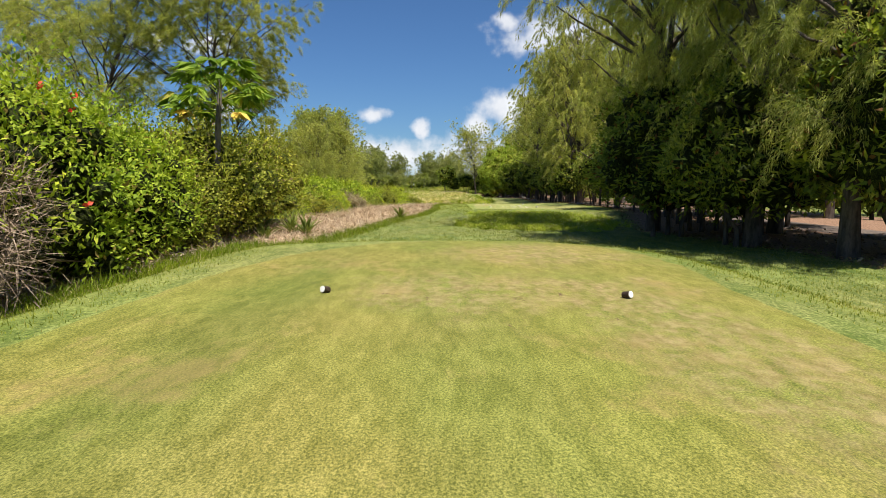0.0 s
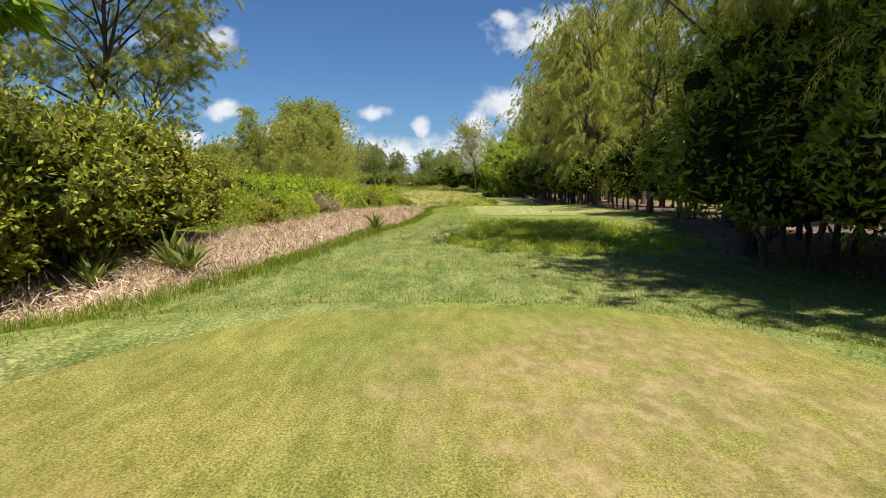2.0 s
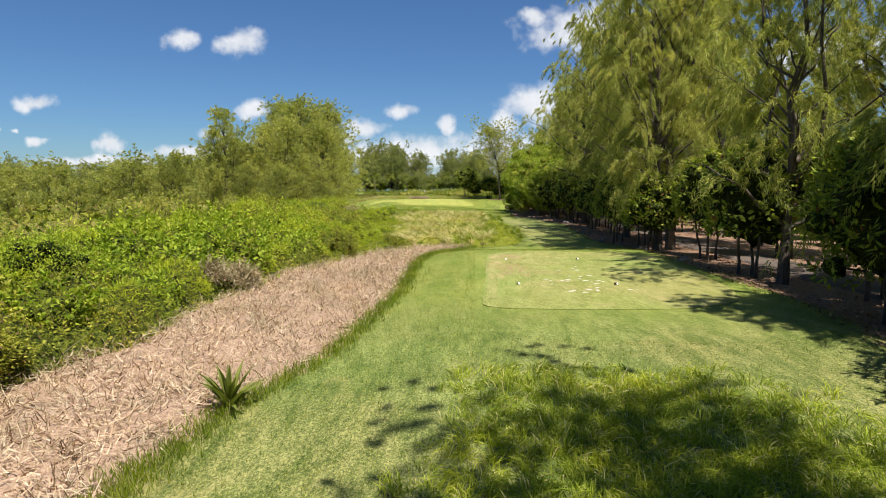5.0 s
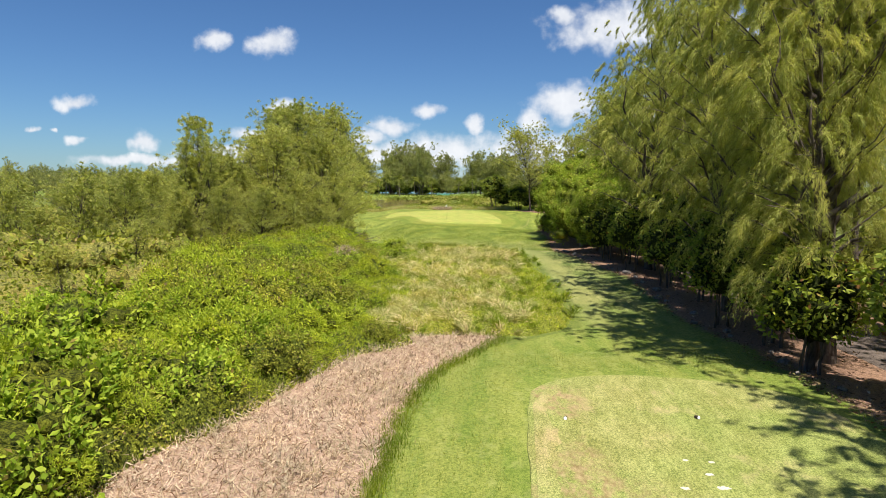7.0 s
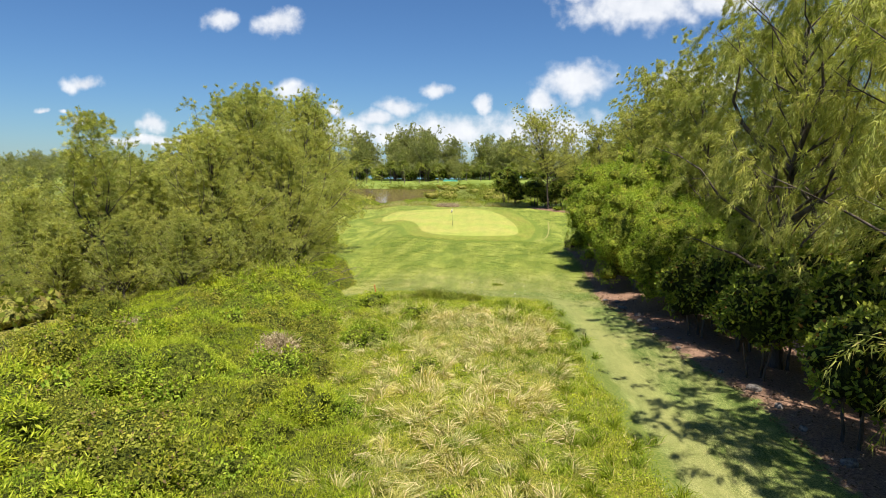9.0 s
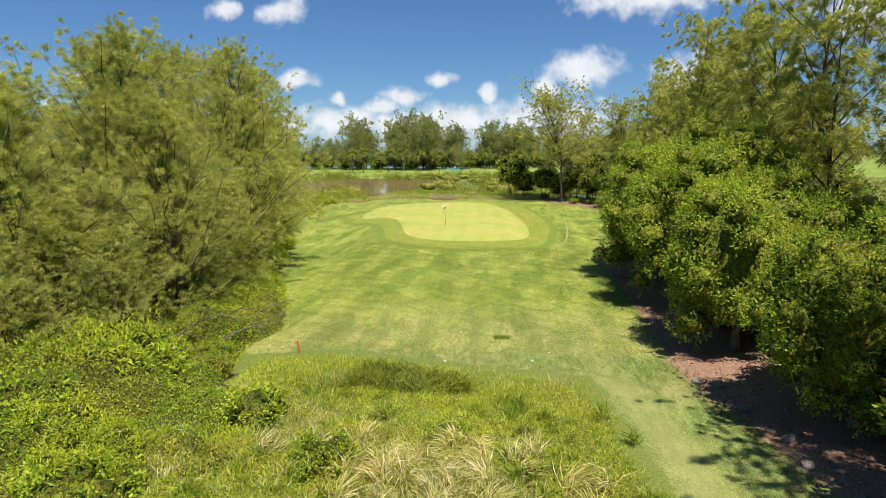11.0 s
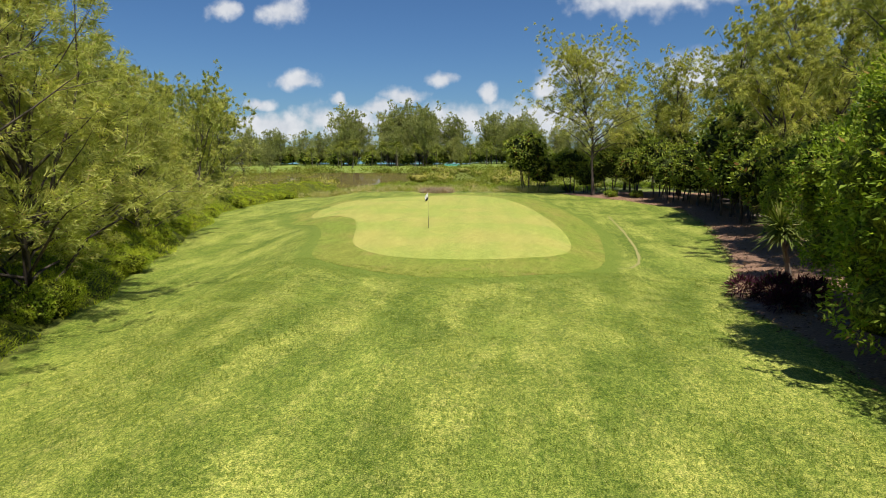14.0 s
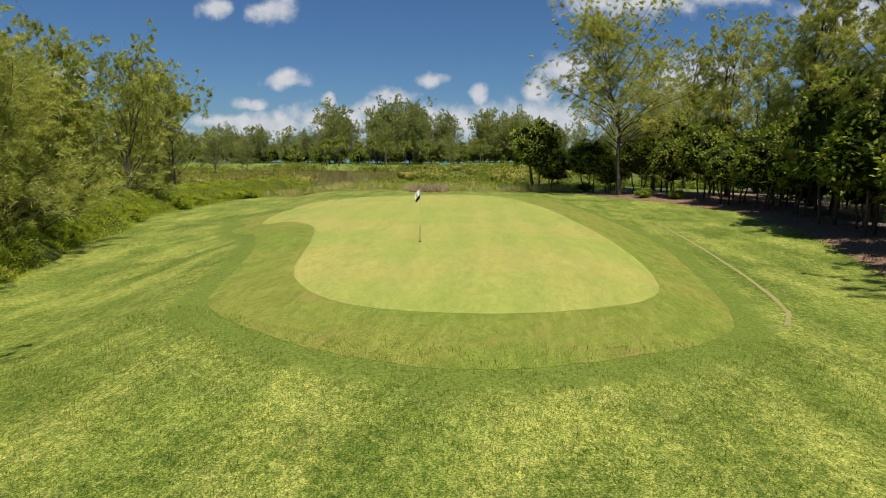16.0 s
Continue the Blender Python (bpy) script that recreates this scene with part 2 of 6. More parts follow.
def turf(name, dark, light, worn, wear, stripe=0.0, fine=1.0, bump=.6):
    """Mown grass: blade grain, patches, mowing stripes along the hole, worn places."""
    m = Nodes(name, .8, .15)
    grain = m.noise(52 * fine, 4, (1, .5, 1), .75)
    grain2 = m.noise(3.2 * fine, 6, (1.5, .45, 1), .72)
    patch = m.noise(.55, 4, None, .6)
    big = m.noise(.16, 3)
    mid = m.noise(1.1 * fine, 5, (1.6, .5, 1), .7)
    tone = m.math("ADD", m.math("MULTIPLY", grain, .45), m.math("ADD", m.math("MULTIPLY", grain2, .3), m.math("MULTIPLY", mid, .25)))
    c = m.mix(m.ramp(tone, .40, .60), dark, light)
    c = m.mix(m.ramp(big, .35, .65), c, m.mix(1.0, c, (.82, .98, .78), "MULTIPLY"))
    speck = m.noise(30 * fine, 3, (1, .7, 1), .8)
    c = m.mix(1.0, c, m.mix(m.ramp(speck, .36, .64), (.52, .58, .5), (1.45, 1.4, 1.48)), "MULTIPLY")
    if stripe:
        sep = m.add("ShaderNodeSeparateXYZ")
        m.link(m.place(), sep.inputs[0])
        lane = m.math("ADD", sep.outputs["X"], m.math("ADD", m.math("MULTIPLY", sep.outputs["Y"], .06), m.math("MULTIPLY", big, 1.4)))
        wave = m.math("SINE", m.math("MULTIPLY", lane, 2.6))
        c = m.mix(m.math("MULTIPLY", m.ramp(wave, -.7, .7), stripe), c, m.mix(1.0, c, (1.22, 1.12, 1.15), "MULTIPLY"))
    w = m.ramp(m.math("ADD", m.math("MULTIPLY", patch, .7), m.math("MULTIPLY", grain2, .3)), .56 - wear, .72 - wear)
    c = m.mix(w, c, m.mix(grain, worn, m.mix(1.0, c, (1.1, .95, .9), "MULTIPLY")))
    m.color(c).bump(m.math("ADD", m.math("MULTIPLY", speck, .5), m.math("MULTIPLY", grain, .5)), bump, .02)
    return m


def wear(m, spots, scars=None):
    """Worn tan turf (x, y, half sizes, amount) with ragged edges, darker green where amount is negative, and small
    divot scars round one place.
    """
    c = m.bsdf.inputs["Base Color"].links[0].from_socket
    ragged = m.math("MULTIPLY", m.math("SUBTRACT", m.noise(1.3, 6, (1, .7, 1), .7), .5), 2.4)

    def spot(x, y, rx, ry):
        d = m.add("ShaderNodeVectorMath")
        d.operation = "SUBTRACT"
        m.link(m.place(), d.inputs[0])
        d.inputs[1].default_value = (x, y, 0)
        k = m.add("ShaderNodeVectorMath")
        k.operation = "MULTIPLY"
        m.link(d.outputs[0], k.inputs[0])
        k.inputs[1].default_value = (1 / rx, 1 / ry, 0)
        n = m.add("ShaderNodeVectorMath")
        n.operation = "LENGTH"
        m.link(k.outputs[0], n.inputs[0])
        return m.ramp(m.math("ADD", n.outputs["Value"], ragged), 1.15, .35)

    tan = m.mix(m.ramp(m.noise(7, 6, (1, .6, 1), .75), .35, .65), (.20, .135, .06), (.40, .30, .155))
    broken = m.ramp(m.noise(3.4, 6, (1, .55, 1), .75), .36, .62)
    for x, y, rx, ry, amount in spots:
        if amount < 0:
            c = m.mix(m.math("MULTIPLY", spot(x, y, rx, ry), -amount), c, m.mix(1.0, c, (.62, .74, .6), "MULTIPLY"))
        else:
            c = m.mix(m.math("MULTIPLY", spot(x, y, rx, ry), m.math("MULTIPLY", broken, amount)), c, tan)
    if scars:
        cut = m.ramp(m.math("ADD", m.noise(5.5, 4, (1, .45, 1), .7), m.math("MULTIPLY", spot(*scars), .10)), .735, .765)
        c = m.mix(cut, c, (.12, .075, .04))
    return m.color(c).mat


# the last spot of the tee only darkens a band on its left
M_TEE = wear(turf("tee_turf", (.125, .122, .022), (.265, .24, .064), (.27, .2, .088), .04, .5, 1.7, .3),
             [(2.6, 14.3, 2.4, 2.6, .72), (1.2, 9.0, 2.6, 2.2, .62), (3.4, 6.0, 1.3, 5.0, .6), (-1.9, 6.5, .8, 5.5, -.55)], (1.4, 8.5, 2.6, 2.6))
M_TEE_B = wear(turf("forward_tee_turf", (.19, .195, .05), (.335, .32, .115), (.45, .36, .20), .03, .1, .9, .5),
               [(3.9, 58.4, 1.0, 1.6, 1.0), (3.9, 53.2, 1.1, 2.2, .9), (5.2, 52.4, 1.6, 1.2, .5)])
M_WORN = turf("worn_turf", (.24, .215, .07), (.37, .325, .135), (.46, .35, .20), .10, 0, .9, .4).mat
M_GREEN = turf("green_turf", (.28, .276, .06), (.395, .374, .102), (.36, .325, .10), -.04, .34, 1.6, .15).mat
M_COLLAR = turf("collar_turf", (.138, .16, .021), (.275, .28, .054), (.27, .215, .075), .05, .1, 1.2, .35).mat


def ground_material():
    m = turf("ground_turf", (.06, .092, .014), (.275, .275, .095), (.27, .26, .10), .02, .3, .7, .9)
    lawn = m.bsdf.inputs["Base Color"].links[0].from_socket
    n1, n2, n3 = m.noise(1.4, 5, None, .7), m.noise(11, 5, None, .7), m.noise(60, 3, None, .7)
    wob = m.math("MULTIPLY", m.math("SUBTRACT", n1, .5), .9)

    def zone(name, width=.12):
        return m.ramp(m.math("ADD", m.attr(name), wob), .5 - width, .5 + width)

    straw = m.mix(m.ramp(n2, .3, .7), (.28, .18, .115), (.60, .44, .32))
    straw = m.mix(m.ramp(n3, .4, .75), straw, (.13, .07, .045))
    litter = m.mix(m.ramp(n2, .35, .7), (.14, .08, .052), (.35, .215, .14))
    litter = m.mix(m.ramp(n3, .5, .8), litter, (.44, .30, .21))
    rough = m.mix(m.ramp(n2, .3, .7), (.07, .11, .014), (.19, .21, .05))
    scrub = m.mix(m.ramp(n2, .3, .7), (.07, .095, .014), (.20, .22, .045))
    streak = m.noise(.35, 6, (1.2, .7, 1), .75)
    blotch = m.noise(5, 5, None, .75)
    tone = m.math("ADD", m.math("MULTIPLY", m.noise(24, 4, None, .75), .4), m.math("ADD", m.math("MULTIPLY", blotch, .3), m.math("MULTIPLY", streak, .3)))
    fair = m.mix(m.ramp(tone, .40, .60), (.062, .10, .009), (.298, .325, .064))
    fair = m.mix(m.math("MULTIPLY", m.ramp(n1, .5, .7), .3), fair, (.25, .235, .075))
    far = m.mix(m.ramp(m.noise(.03, 4), .35, .65), (.15, .21, .03), (.22, .27, .055))
    dry = zone("dry", .5)
    fair = m.mix(m.math("MULTIPLY", dry, m.ramp(m.noise(2.2, 5, None, .8), .60, .7)), fair, (.27, .20, .095))
    fair = m.mix(m.math("MULTIPLY", m.math("ADD", .2, dry), m.math("MULTIPLY", m.ramp(m.noise(.8, 7, (1, .7, 1), .8), .5, .64), .42)), fair, (.29, .285, .10))
    fair = m.mix(m.math("MULTIPLY", dry, m.ramp(m.noise(4.2, 5, None, .8), .64, .68)), fair, (.42, .32, .18))
    fair = m.mix(m.math("MULTIPLY", dry, m.ramp(m.noise(.7, 4, (1.6, .6, 1), .6), .3, .6, .25, .7)), fair, (.235, .222, .08))
    swath = m.noise(.22, 5, (2.2, .45, 1), .65)
    fair = m.mix(1.0, fair, m.mix(m.ramp(swath, .4, .6), (.77, .86, .72), (1.24, 1.2, 1.26)), "MULTIPLY")
    fspeck = m.noise(26, 3, None, .8)
    fair = m.mix(1.0, fair, m.mix(m.ramp(fspeck, .36, .64), (.44, .52, .42), (1.55, 1.46, 1.55)), "MULTIPLY")
    fmid = m.noise(8, 4, (1.3, .6, 1), .75)
    fair = m.mix(1.0, fair, m.mix(m.ramp(fmid, .38, .62), (.66, .76, .6), (1.28, 1.2, 1.3)), "MULTIPLY")
    pale = m.mix(m.ramp(n2, .3, .7), (.22, .23, .066), (.30, .29, .105))
    lush = m.mix(m.ramp(m.math("ADD", m.math("MULTIPLY", n2, .5), m.math("MULTIPLY", m.noise(30, 3, None, .8), .5)), .36, .64), (.08, .118, .014), (.262, .30, .06))
    lush = m.mix(1.0, lush, m.mix(m.ramp(m.noise(.5, 5, (2.0, .5, 1), .65), .38, .62), (.82, .9, .8), (1.22, 1.12, 1.3)), "MULTIPLY")
    lush = m.mix(m.math("MULTIPLY", m.ramp(m.noise(1.9, 5, None, .75), .5, .66), .45), lush, (.30, .315, .10))
    c = m.mix(zone("fair"), m.mix(zone("lush", .4), lawn, lush), fair)
    c = m.mix(m.math("MULTIPLY", zone("fringe", .3), .9), c, m.mix(m.ramp(n2, .3, .7), (.062, .105, .010), (.20, .25, .04)))
    c = m.mix(zone("far"), c, far)
    c = m.mix(m.math("MULTIPLY", zone("pale", .4), .65), c, pale)
    c = m.mix(zone("rough"), c, rough)
    c = m.mix(zone("scrub"), c, scrub)
    c = m.mix(zone("litter"), c, litter)
    c = m.mix(zone("straw"), c, straw)
    return m.color(c).mat


M_GROUND = ground_material()


def simple(name, a, b, scale, rough=.7, spec=.3, bump=.3, dist=.01, metal=0.0):
    m = Nodes(name, rough, spec)
    n = m.noise(scale, 5)
    m.bsdf.inputs["Metallic"].default_value = metal
    return m.color(m.mix(m.ramp(n, .3, .7), a, b)).bump(n, bump, dist).mat


M_ROAD = simple("asphalt", (.085, .066, .055), (.17, .135, .112), 14, .9, .2, .5)
M_SCAR = simple("pale_turf_scar", (.24, .23, .08), (.33, .30, .13), 9, .9, .1, .3)
M_STONE = simple("stone", (.10, .085, .075), (.27, .24, .21), 9, .9, .2, .8, .03)
M_LOG = simple("dark_log", (.022, .014, .010), (.07, .045, .03), 30, .7, .3, .8)
M_WHITE = simple("white_paint", (.74, .74, .72), (.84, .84, .82), 20, .5, .4, .1)
M_RED = simple("red_paint", (.55, .03, .02), (.70, .05, .03), 20, .5, .4, .1)
M_REDFLOWER = simple("red_petals", (.62, .03, .02), (.75, .09, .03), 20, .6, .3, .1)
M_BLACK = simple("black_cloth", (.010, .010, .012), (.03, .03, .035), 20, .8, .2, .2)
M_POLE = simple("pole_paint", (.05, .045, .03), (.09, .08, .05), 20, .4, .5, .1)
M_CUP_SHADE = simple("painted_cup_shade", (.01, .01, .01), (.03, .03, .03), 20, .6, .3, .1)
M_SANDY = simple("divot_sand_grains", (0.484, 0.452, 0.359), (0.608, 0.577, 0.484), 40, .95, .1, .4)
M_TEAL = simple("teal_panel_paint", (.10, .42, .36), (.16, .52, .45), 3, .6, .3, .1)
M_TWIG = simple("dry_twigs", (.16, .11, .075), (.36, .28, .20), 12, .9, .1, .4)
M_PAPAYA = simple("yellow_leaf", (.45, .30, .03), (.60, .42, .06), 12, .6, .3, .2)


def water(name, c, rough):
    m = Nodes(name, rough, .25)
    m.bsdf.inputs["Base Color"].default_value = (*c, 1)
    return m.bump(m.noise(.9, 3, (1, 2.5, 1)), .03, .05).mat


M_POND = water("brown_pond_water", (.20, .135, .065), .06)
M_POND.node_tree.nodes["Principled BSDF"].inputs["Specular IOR Level"].default_value = .12
M_SEA = water("lagoon_water", (.10, .22, .22), .4)


# ---- meshes ----
rng = np.random.default_rng(7)


def unit(v):
    return v / np.maximum(np.linalg.norm(v, axis=-1, keepdims=True), 1e-9)


def raw_mesh(name, verts, faces, mat, smooth=False):
    """A mesh from arrays; faces all with the same number of corners, or a list of such arrays."""
    groups = faces if isinstance(faces, list) else [faces]
    groups = [np.asarray(g, np.int32) for g in groups if len(g)]
    verts = np.asarray(verts, np.float32)
    me = bpy.data.meshes.new(name)
    me.vertices.add(len(verts))
    me.vertices.foreach_set("co", verts.ravel())
    loops = np.concatenate([g.ravel() for g in groups])
    sizes = np.concatenate([np.full(len(g), g.shape[1], np.int32) for g in groups])
    me.loops.add(len(loops))
    me.loops.foreach_set("vertex_index", loops)
    me.polygons.add(len(sizes))
    me.polygons.foreach_set("loop_start", np.concatenate([[0], np.cumsum(sizes)[:-1]]).astype(np.int32))
    me.polygons.foreach_set("use_smooth", np.full(len(sizes), smooth))
    me.materials.append(mat)
    me.update(calc_edges=True)
    return me


class Soup:
    """Gathers pieces of geometry for one mesh."""

    def __init__(self):
        self.v, self.f, self.n, self.tone = [], {}, 0, None

    def put(self, verts, faces):
        verts, faces = np.asarray(verts, float).reshape(-1, 3), np.asarray(faces, np.int64)
        self.v.append(verts)
        self.f.setdefault(faces.shape[1], []).append(faces + self.n)
        self.n += len(verts)
        return self

    def tube(self, points, radii, sides=6):
        p, r = np.asarray(points, float), np.asarray(radii, float)
        t = unit(np.gradient(p, axis=0))
        ref = np.where(np.abs(t[:, 2:3]) > .9, [[1., 0, 0]], [[0., 0, 1.]])
        a = unit(np.cross(t, ref))
        b = np.cross(t, a)
        ang = np.linspace(0, 2 * np.pi, sides, endpoint=False)
        ring = p[:, None] + r[:, None, None] * (np.cos(ang)[None, :, None] * a[:, None] + np.sin(ang)[None, :, None] * b[:, None])
        n = len(p)
        i, j = np.meshgrid(np.arange(n - 1), np.arange(sides), indexing="ij")
        k = (j + 1) % sides
        quads = np.stack([i * sides + j, i * sides + k, (i + 1) * sides + k, (i + 1) * sides + j], -1).reshape(-1, 4)
        self.put(ring.reshape(-1, 3), quads)
        for e, flip in ((0, 1), (n - 1, -1)):
            if r[e] > .01:
                self.put(ring[e], [np.arange(sides)[::flip]])
        return self

    def needles(self, at, way, per, length, width, spread=.5, droop=.4, scatter=.12):
        at, way = np.repeat(at, per, 0), np.repeat(way, per, 0)
        n = len(at)
        d = unit(unit(way) + spread * rng.normal(size=(n, 3)) + [0, 0, -droop])
        base = at + scatter * rng.normal(size=(n, 3))
        L = length * rng.uniform(.5, 1.3, (n, 1))
        face = unit(unit(way) * .6 + [0, 0, .8] + .45 * rng.normal(size=(n, 3)))
        side = unit(np.cross(d, face)) * width / 2
        v = np.stack([base - side, base + side, base + d * L], 1)
        return self.put(v, np.arange(3 * n).reshape(n, 3))

    def leaves(self, at, way, per, length, width, spread=.6, droop=.15, scatter=.1, fold=.12):
        at, way = np.repeat(at, per, 0), np.repeat(way, per, 0)
        n = len(at)
        d = unit(unit(way) + spread * rng.normal(size=(n, 3)) + [0, 0, -droop])
        base = at + scatter * rng.normal(size=(n, 3))
        L = length * rng.uniform(.6, 1.25, (n, 1))
        up = unit(unit(way) * .75 + [0, 0, .7] + .35 * rng.normal(size=(n, 3)))
        side = unit(np.cross(d, up)) * width / 2 * rng.uniform(.7, 1.2, (n, 1))
        mid = base + d * L * .45
        lift = np.cross(side, d) * fold * 2
        v = np.stack([base, mid + side + lift, base + d * L - [0, 0, .05] * L, mid - side + lift], 1)
        return self.put(v, np.arange(4 * n).reshape(n, 4))

    def clumps(self, at, radius, per, length, width, squash=.8, droop=.6, leaf=False, hang=0.0):
        """Rounded masses of needles or leaves: each piece lies on the mass's skin and faces out of it."""
        n = len(at) * per
        at, radius = np.repeat(at, per, 0), np.repeat(radius, per)[:, None]
        u = unit(rng.normal(size=(n, 3)) + [0, 0, .35])
        base = at + u * radius * rng.uniform(.35, 1.0, (n, 1)) * [1, 1, squash]
        base[:, 2] -= hang * rng.random(n) * radius[:, 0]
        L = length * rng.uniform(.6, 1.3, (n, 1))
        d = unit(u * .6 + (.45 if leaf else .3) * rng.normal(size=(n, 3)) + [0, 0, -droop])
        face = unit(u + [0, 0, .5] + .35 * rng.normal(size=(n, 3)))
        side = unit(np.cross(d, face)) * width / 2
        if leaf:
            mid = base + d * L * .45
            return self.put(np.stack([base, mid + side, base + d * L, mid - side], 1), np.arange(4 * n).reshape(n, 4))
        return self.put(np.stack([base - side, base + side, base + d * L], 1), np.arange(3 * n).reshape(n, 3))

    def plumes(self, at, way, size, per, length, width, droop=.6, loose=.3):
        """Hanging brushes of needles round a bending spine: full in the middle, pointed at the end."""
        n = len(at)
        way = unit(way)
        s = rng.random((n, per, 1)) ** .8
        size = np.asarray(size, float)[:, None, None]
        down = np.array([0, 0, -1.0])
        spine = at[:, None] + size * (way[:, None] * s + down * droop * s ** 2)
        tangent = unit(way[:, None] + 2 * droop * s * down + 0 * spine)
        u = rng.normal(size=(n, per, 3))
        u = unit(u - (u * tangent).sum(-1, keepdims=True) * tangent)
        base = spine + u * size * loose * (1.15 - .75 * s) * rng.uniform(.25, 1.0, (n, per, 1))
        d = unit(tangent + .6 * u + .4 * rng.normal(size=(n, per, 3)) + down * .3 * droop)
        L = length * rng.uniform(.6, 1.35, (n, per, 1))
        face = unit(u + [0, 0, .35] + .3 * rng.normal(size=(n, per, 3)))
        side = unit(np.cross(d, face)) * width / 2 * rng.uniform(.7, 1.2, (n, per, 1))
        v = np.stack([base - side, base + side, base + d * L], 2).reshape(-1, 3)
        tone = np.repeat(rng.random(n), per * 3)
        self.tone = tone if self.tone is None else np.concatenate([self.tone, tone])
        return self.put(v, np.arange(3 * n * per).reshape(-1, 3))

    def fountains(self, at, per, length, width, lean=.5):
        """Grass tussocks: blades rise from one foot, part and arch over, most of them to one side."""
        n = len(at)
        a = rng.uniform(0, 6.3, (n, 1))
        way = np.stack([np.cos(a), np.sin(a), 0 * a], -1) * lean
        size = length * rng.uniform(.6, 1.3, (n, 1, 1))
        d = unit(way + np.array([0, 0, .9]) + .42 * rng.normal(size=(n, per, 3)))
        base = at[:, None] + rng.normal(size=(n, per, 3)) * [.09, .09, .01]
        L = size * rng.uniform(.55, 1.15, (n, per, 1))
        mid = base + d * L * .55
        tip = mid + unit(d * [1, 1, .45] + way * .8 - [0, 0, .18]) * L * .5
        side = unit(np.cross(d, unit(rng.normal(size=(n, per, 3)) + [0, -.4, .6]))) * width / 2
        v = np.stack([base - side * .6, base + side * .6, mid + side, mid - side, tip], 2).reshape(-1, 5, 3)
        k = np.arange(len(v))[:, None] * 5
        self.put(v.reshape(-1, 3), k + np.array([[0, 1, 2, 3]]))
        self.f.setdefault(3, []).append(k + np.array([[3, 2, 4]]) + self.n - 5 * len(v))
        return self

    def shoots(self, at, way, per, reach, length, width):
        """Leafy shoots that stand out of a crown."""
        n = len(at)
        s = np.linspace(.15, 1, per)[None, :, None]
        p = at[:, None] + unit(way)[:, None] * reach * rng.uniform(.5, 1.2, (n, 1, 1)) * s
        d = np.repeat(unit(way)[:, None], per, 1)
        return self.leaves(p.reshape(-1, 3), d.reshape(-1, 3), 1, length, width, .7, .2, .03)

    def skin(self, at, normal, length, width, leaf=True, spread=.5, proud=.1):
        """Single leaves or blades over a surface, turned the way it faces."""
        n = len(at)
        base = at + normal * rng.uniform(-.3, 1, (n, 1)) * proud
        L = length * rng.uniform(.6, 1.3, (n, 1))
        d = unit(normal * (.45 if leaf else .9) + spread * rng.normal(size=(n, 3)))
        face = unit(normal + [0, 0, .4] + .75 * rng.normal(size=(n, 3)))
        side = unit(np.cross(d, face)) * width / 2 * rng.uniform(.7, 1.25, (n, 1))
        if leaf:
            mid = base + d * L * .45
            return self.put(np.stack([base, mid + side, base + d * L, mid - side], 1), np.arange(4 * n).reshape(n, 4))
        return self.put(np.stack([base - side, base + side, base + d * L], 1), np.arange(3 * n).reshape(n, 3))

    def blob(self, c, r, rings=5, sides=8):
        """A rough rounded core inside a mass of leaves."""
        th, ph = np.linspace(.02, np.pi - .02, rings), np.linspace(0, 2 * np.pi, sides, endpoint=False)
        u = np.stack([np.sin(th)[:, None] * np.cos(ph), np.sin(th)[:, None] * np.sin(ph), np.cos(th)[:, None] + 0 * ph], -1)
        u = u * (1 + .12 * rng.normal(size=u.shape[:2]))[..., None]
        i, j = np.meshgrid(np.arange(rings - 1), np.arange(sides), indexing="ij")
        k = (j + 1) % sides
        q = np.stack([i * sides + j, (i + 1) * sides + j, (i + 1) * sides + k, i * sides + k], -1).reshape(-1, 4)
        return self.put((np.asarray(c) + u * np.asarray(r)).reshape(-1, 3), q)

    def mesh(self, name, mat, smooth=False):
        me = raw_mesh(name, np.concatenate(self.v), [np.concatenate(f) for f in self.f.values()], mat, smooth)
        if self.tone is not None:
            me.attributes.new("tuft", "FLOAT", "POINT").data.foreach_set("value", self.tone.astype(np.float32))
        return me


def part(name, data, parent, label=""):
    ob = new(name, data)
    ob.parent = parent
    return tagged(ob, label)


def thing(name, label, category, group="", kind=""):
    return tagged(new(name), label, category, group, kind)


def single(name, data, label, category, kind="", group=""):
    return tagged(new(name, data), label, category, group, kind)


def in_shape(shape, n, fill=.35):
    """Points in the outer part of a set of lobes (x, y, z, rx, ry, rz), and the way out from each."""
    shape = np.asarray(shape, float)
    size = (shape[:, 3] * shape[:, 4] * shape[:, 5]) ** .67
    pick = rng.choice(len(shape), n, p=size / size.sum())
    d = unit(rng.normal(size=(n, 3)))
    d[:, 2] = np.where(d[:, 2] < -.55, -d[:, 2], d[:, 2])
    r = 1 - fill * rng.random((n, 1)) ** 1.6
    s = shape[pick]
    return s[:, :3] + d * s[:, 3:] * r, unit(d / s[:, 3:] + [0, 0, .25 / s[:, 5].mean()])


def smooth_noise(x, y, s):
    return np.array([noise.noise(Vector((a * s, b * s, 3.7))) for a, b in zip(np.ravel(x), np.ravel(y))]).reshape(np.shape(x))


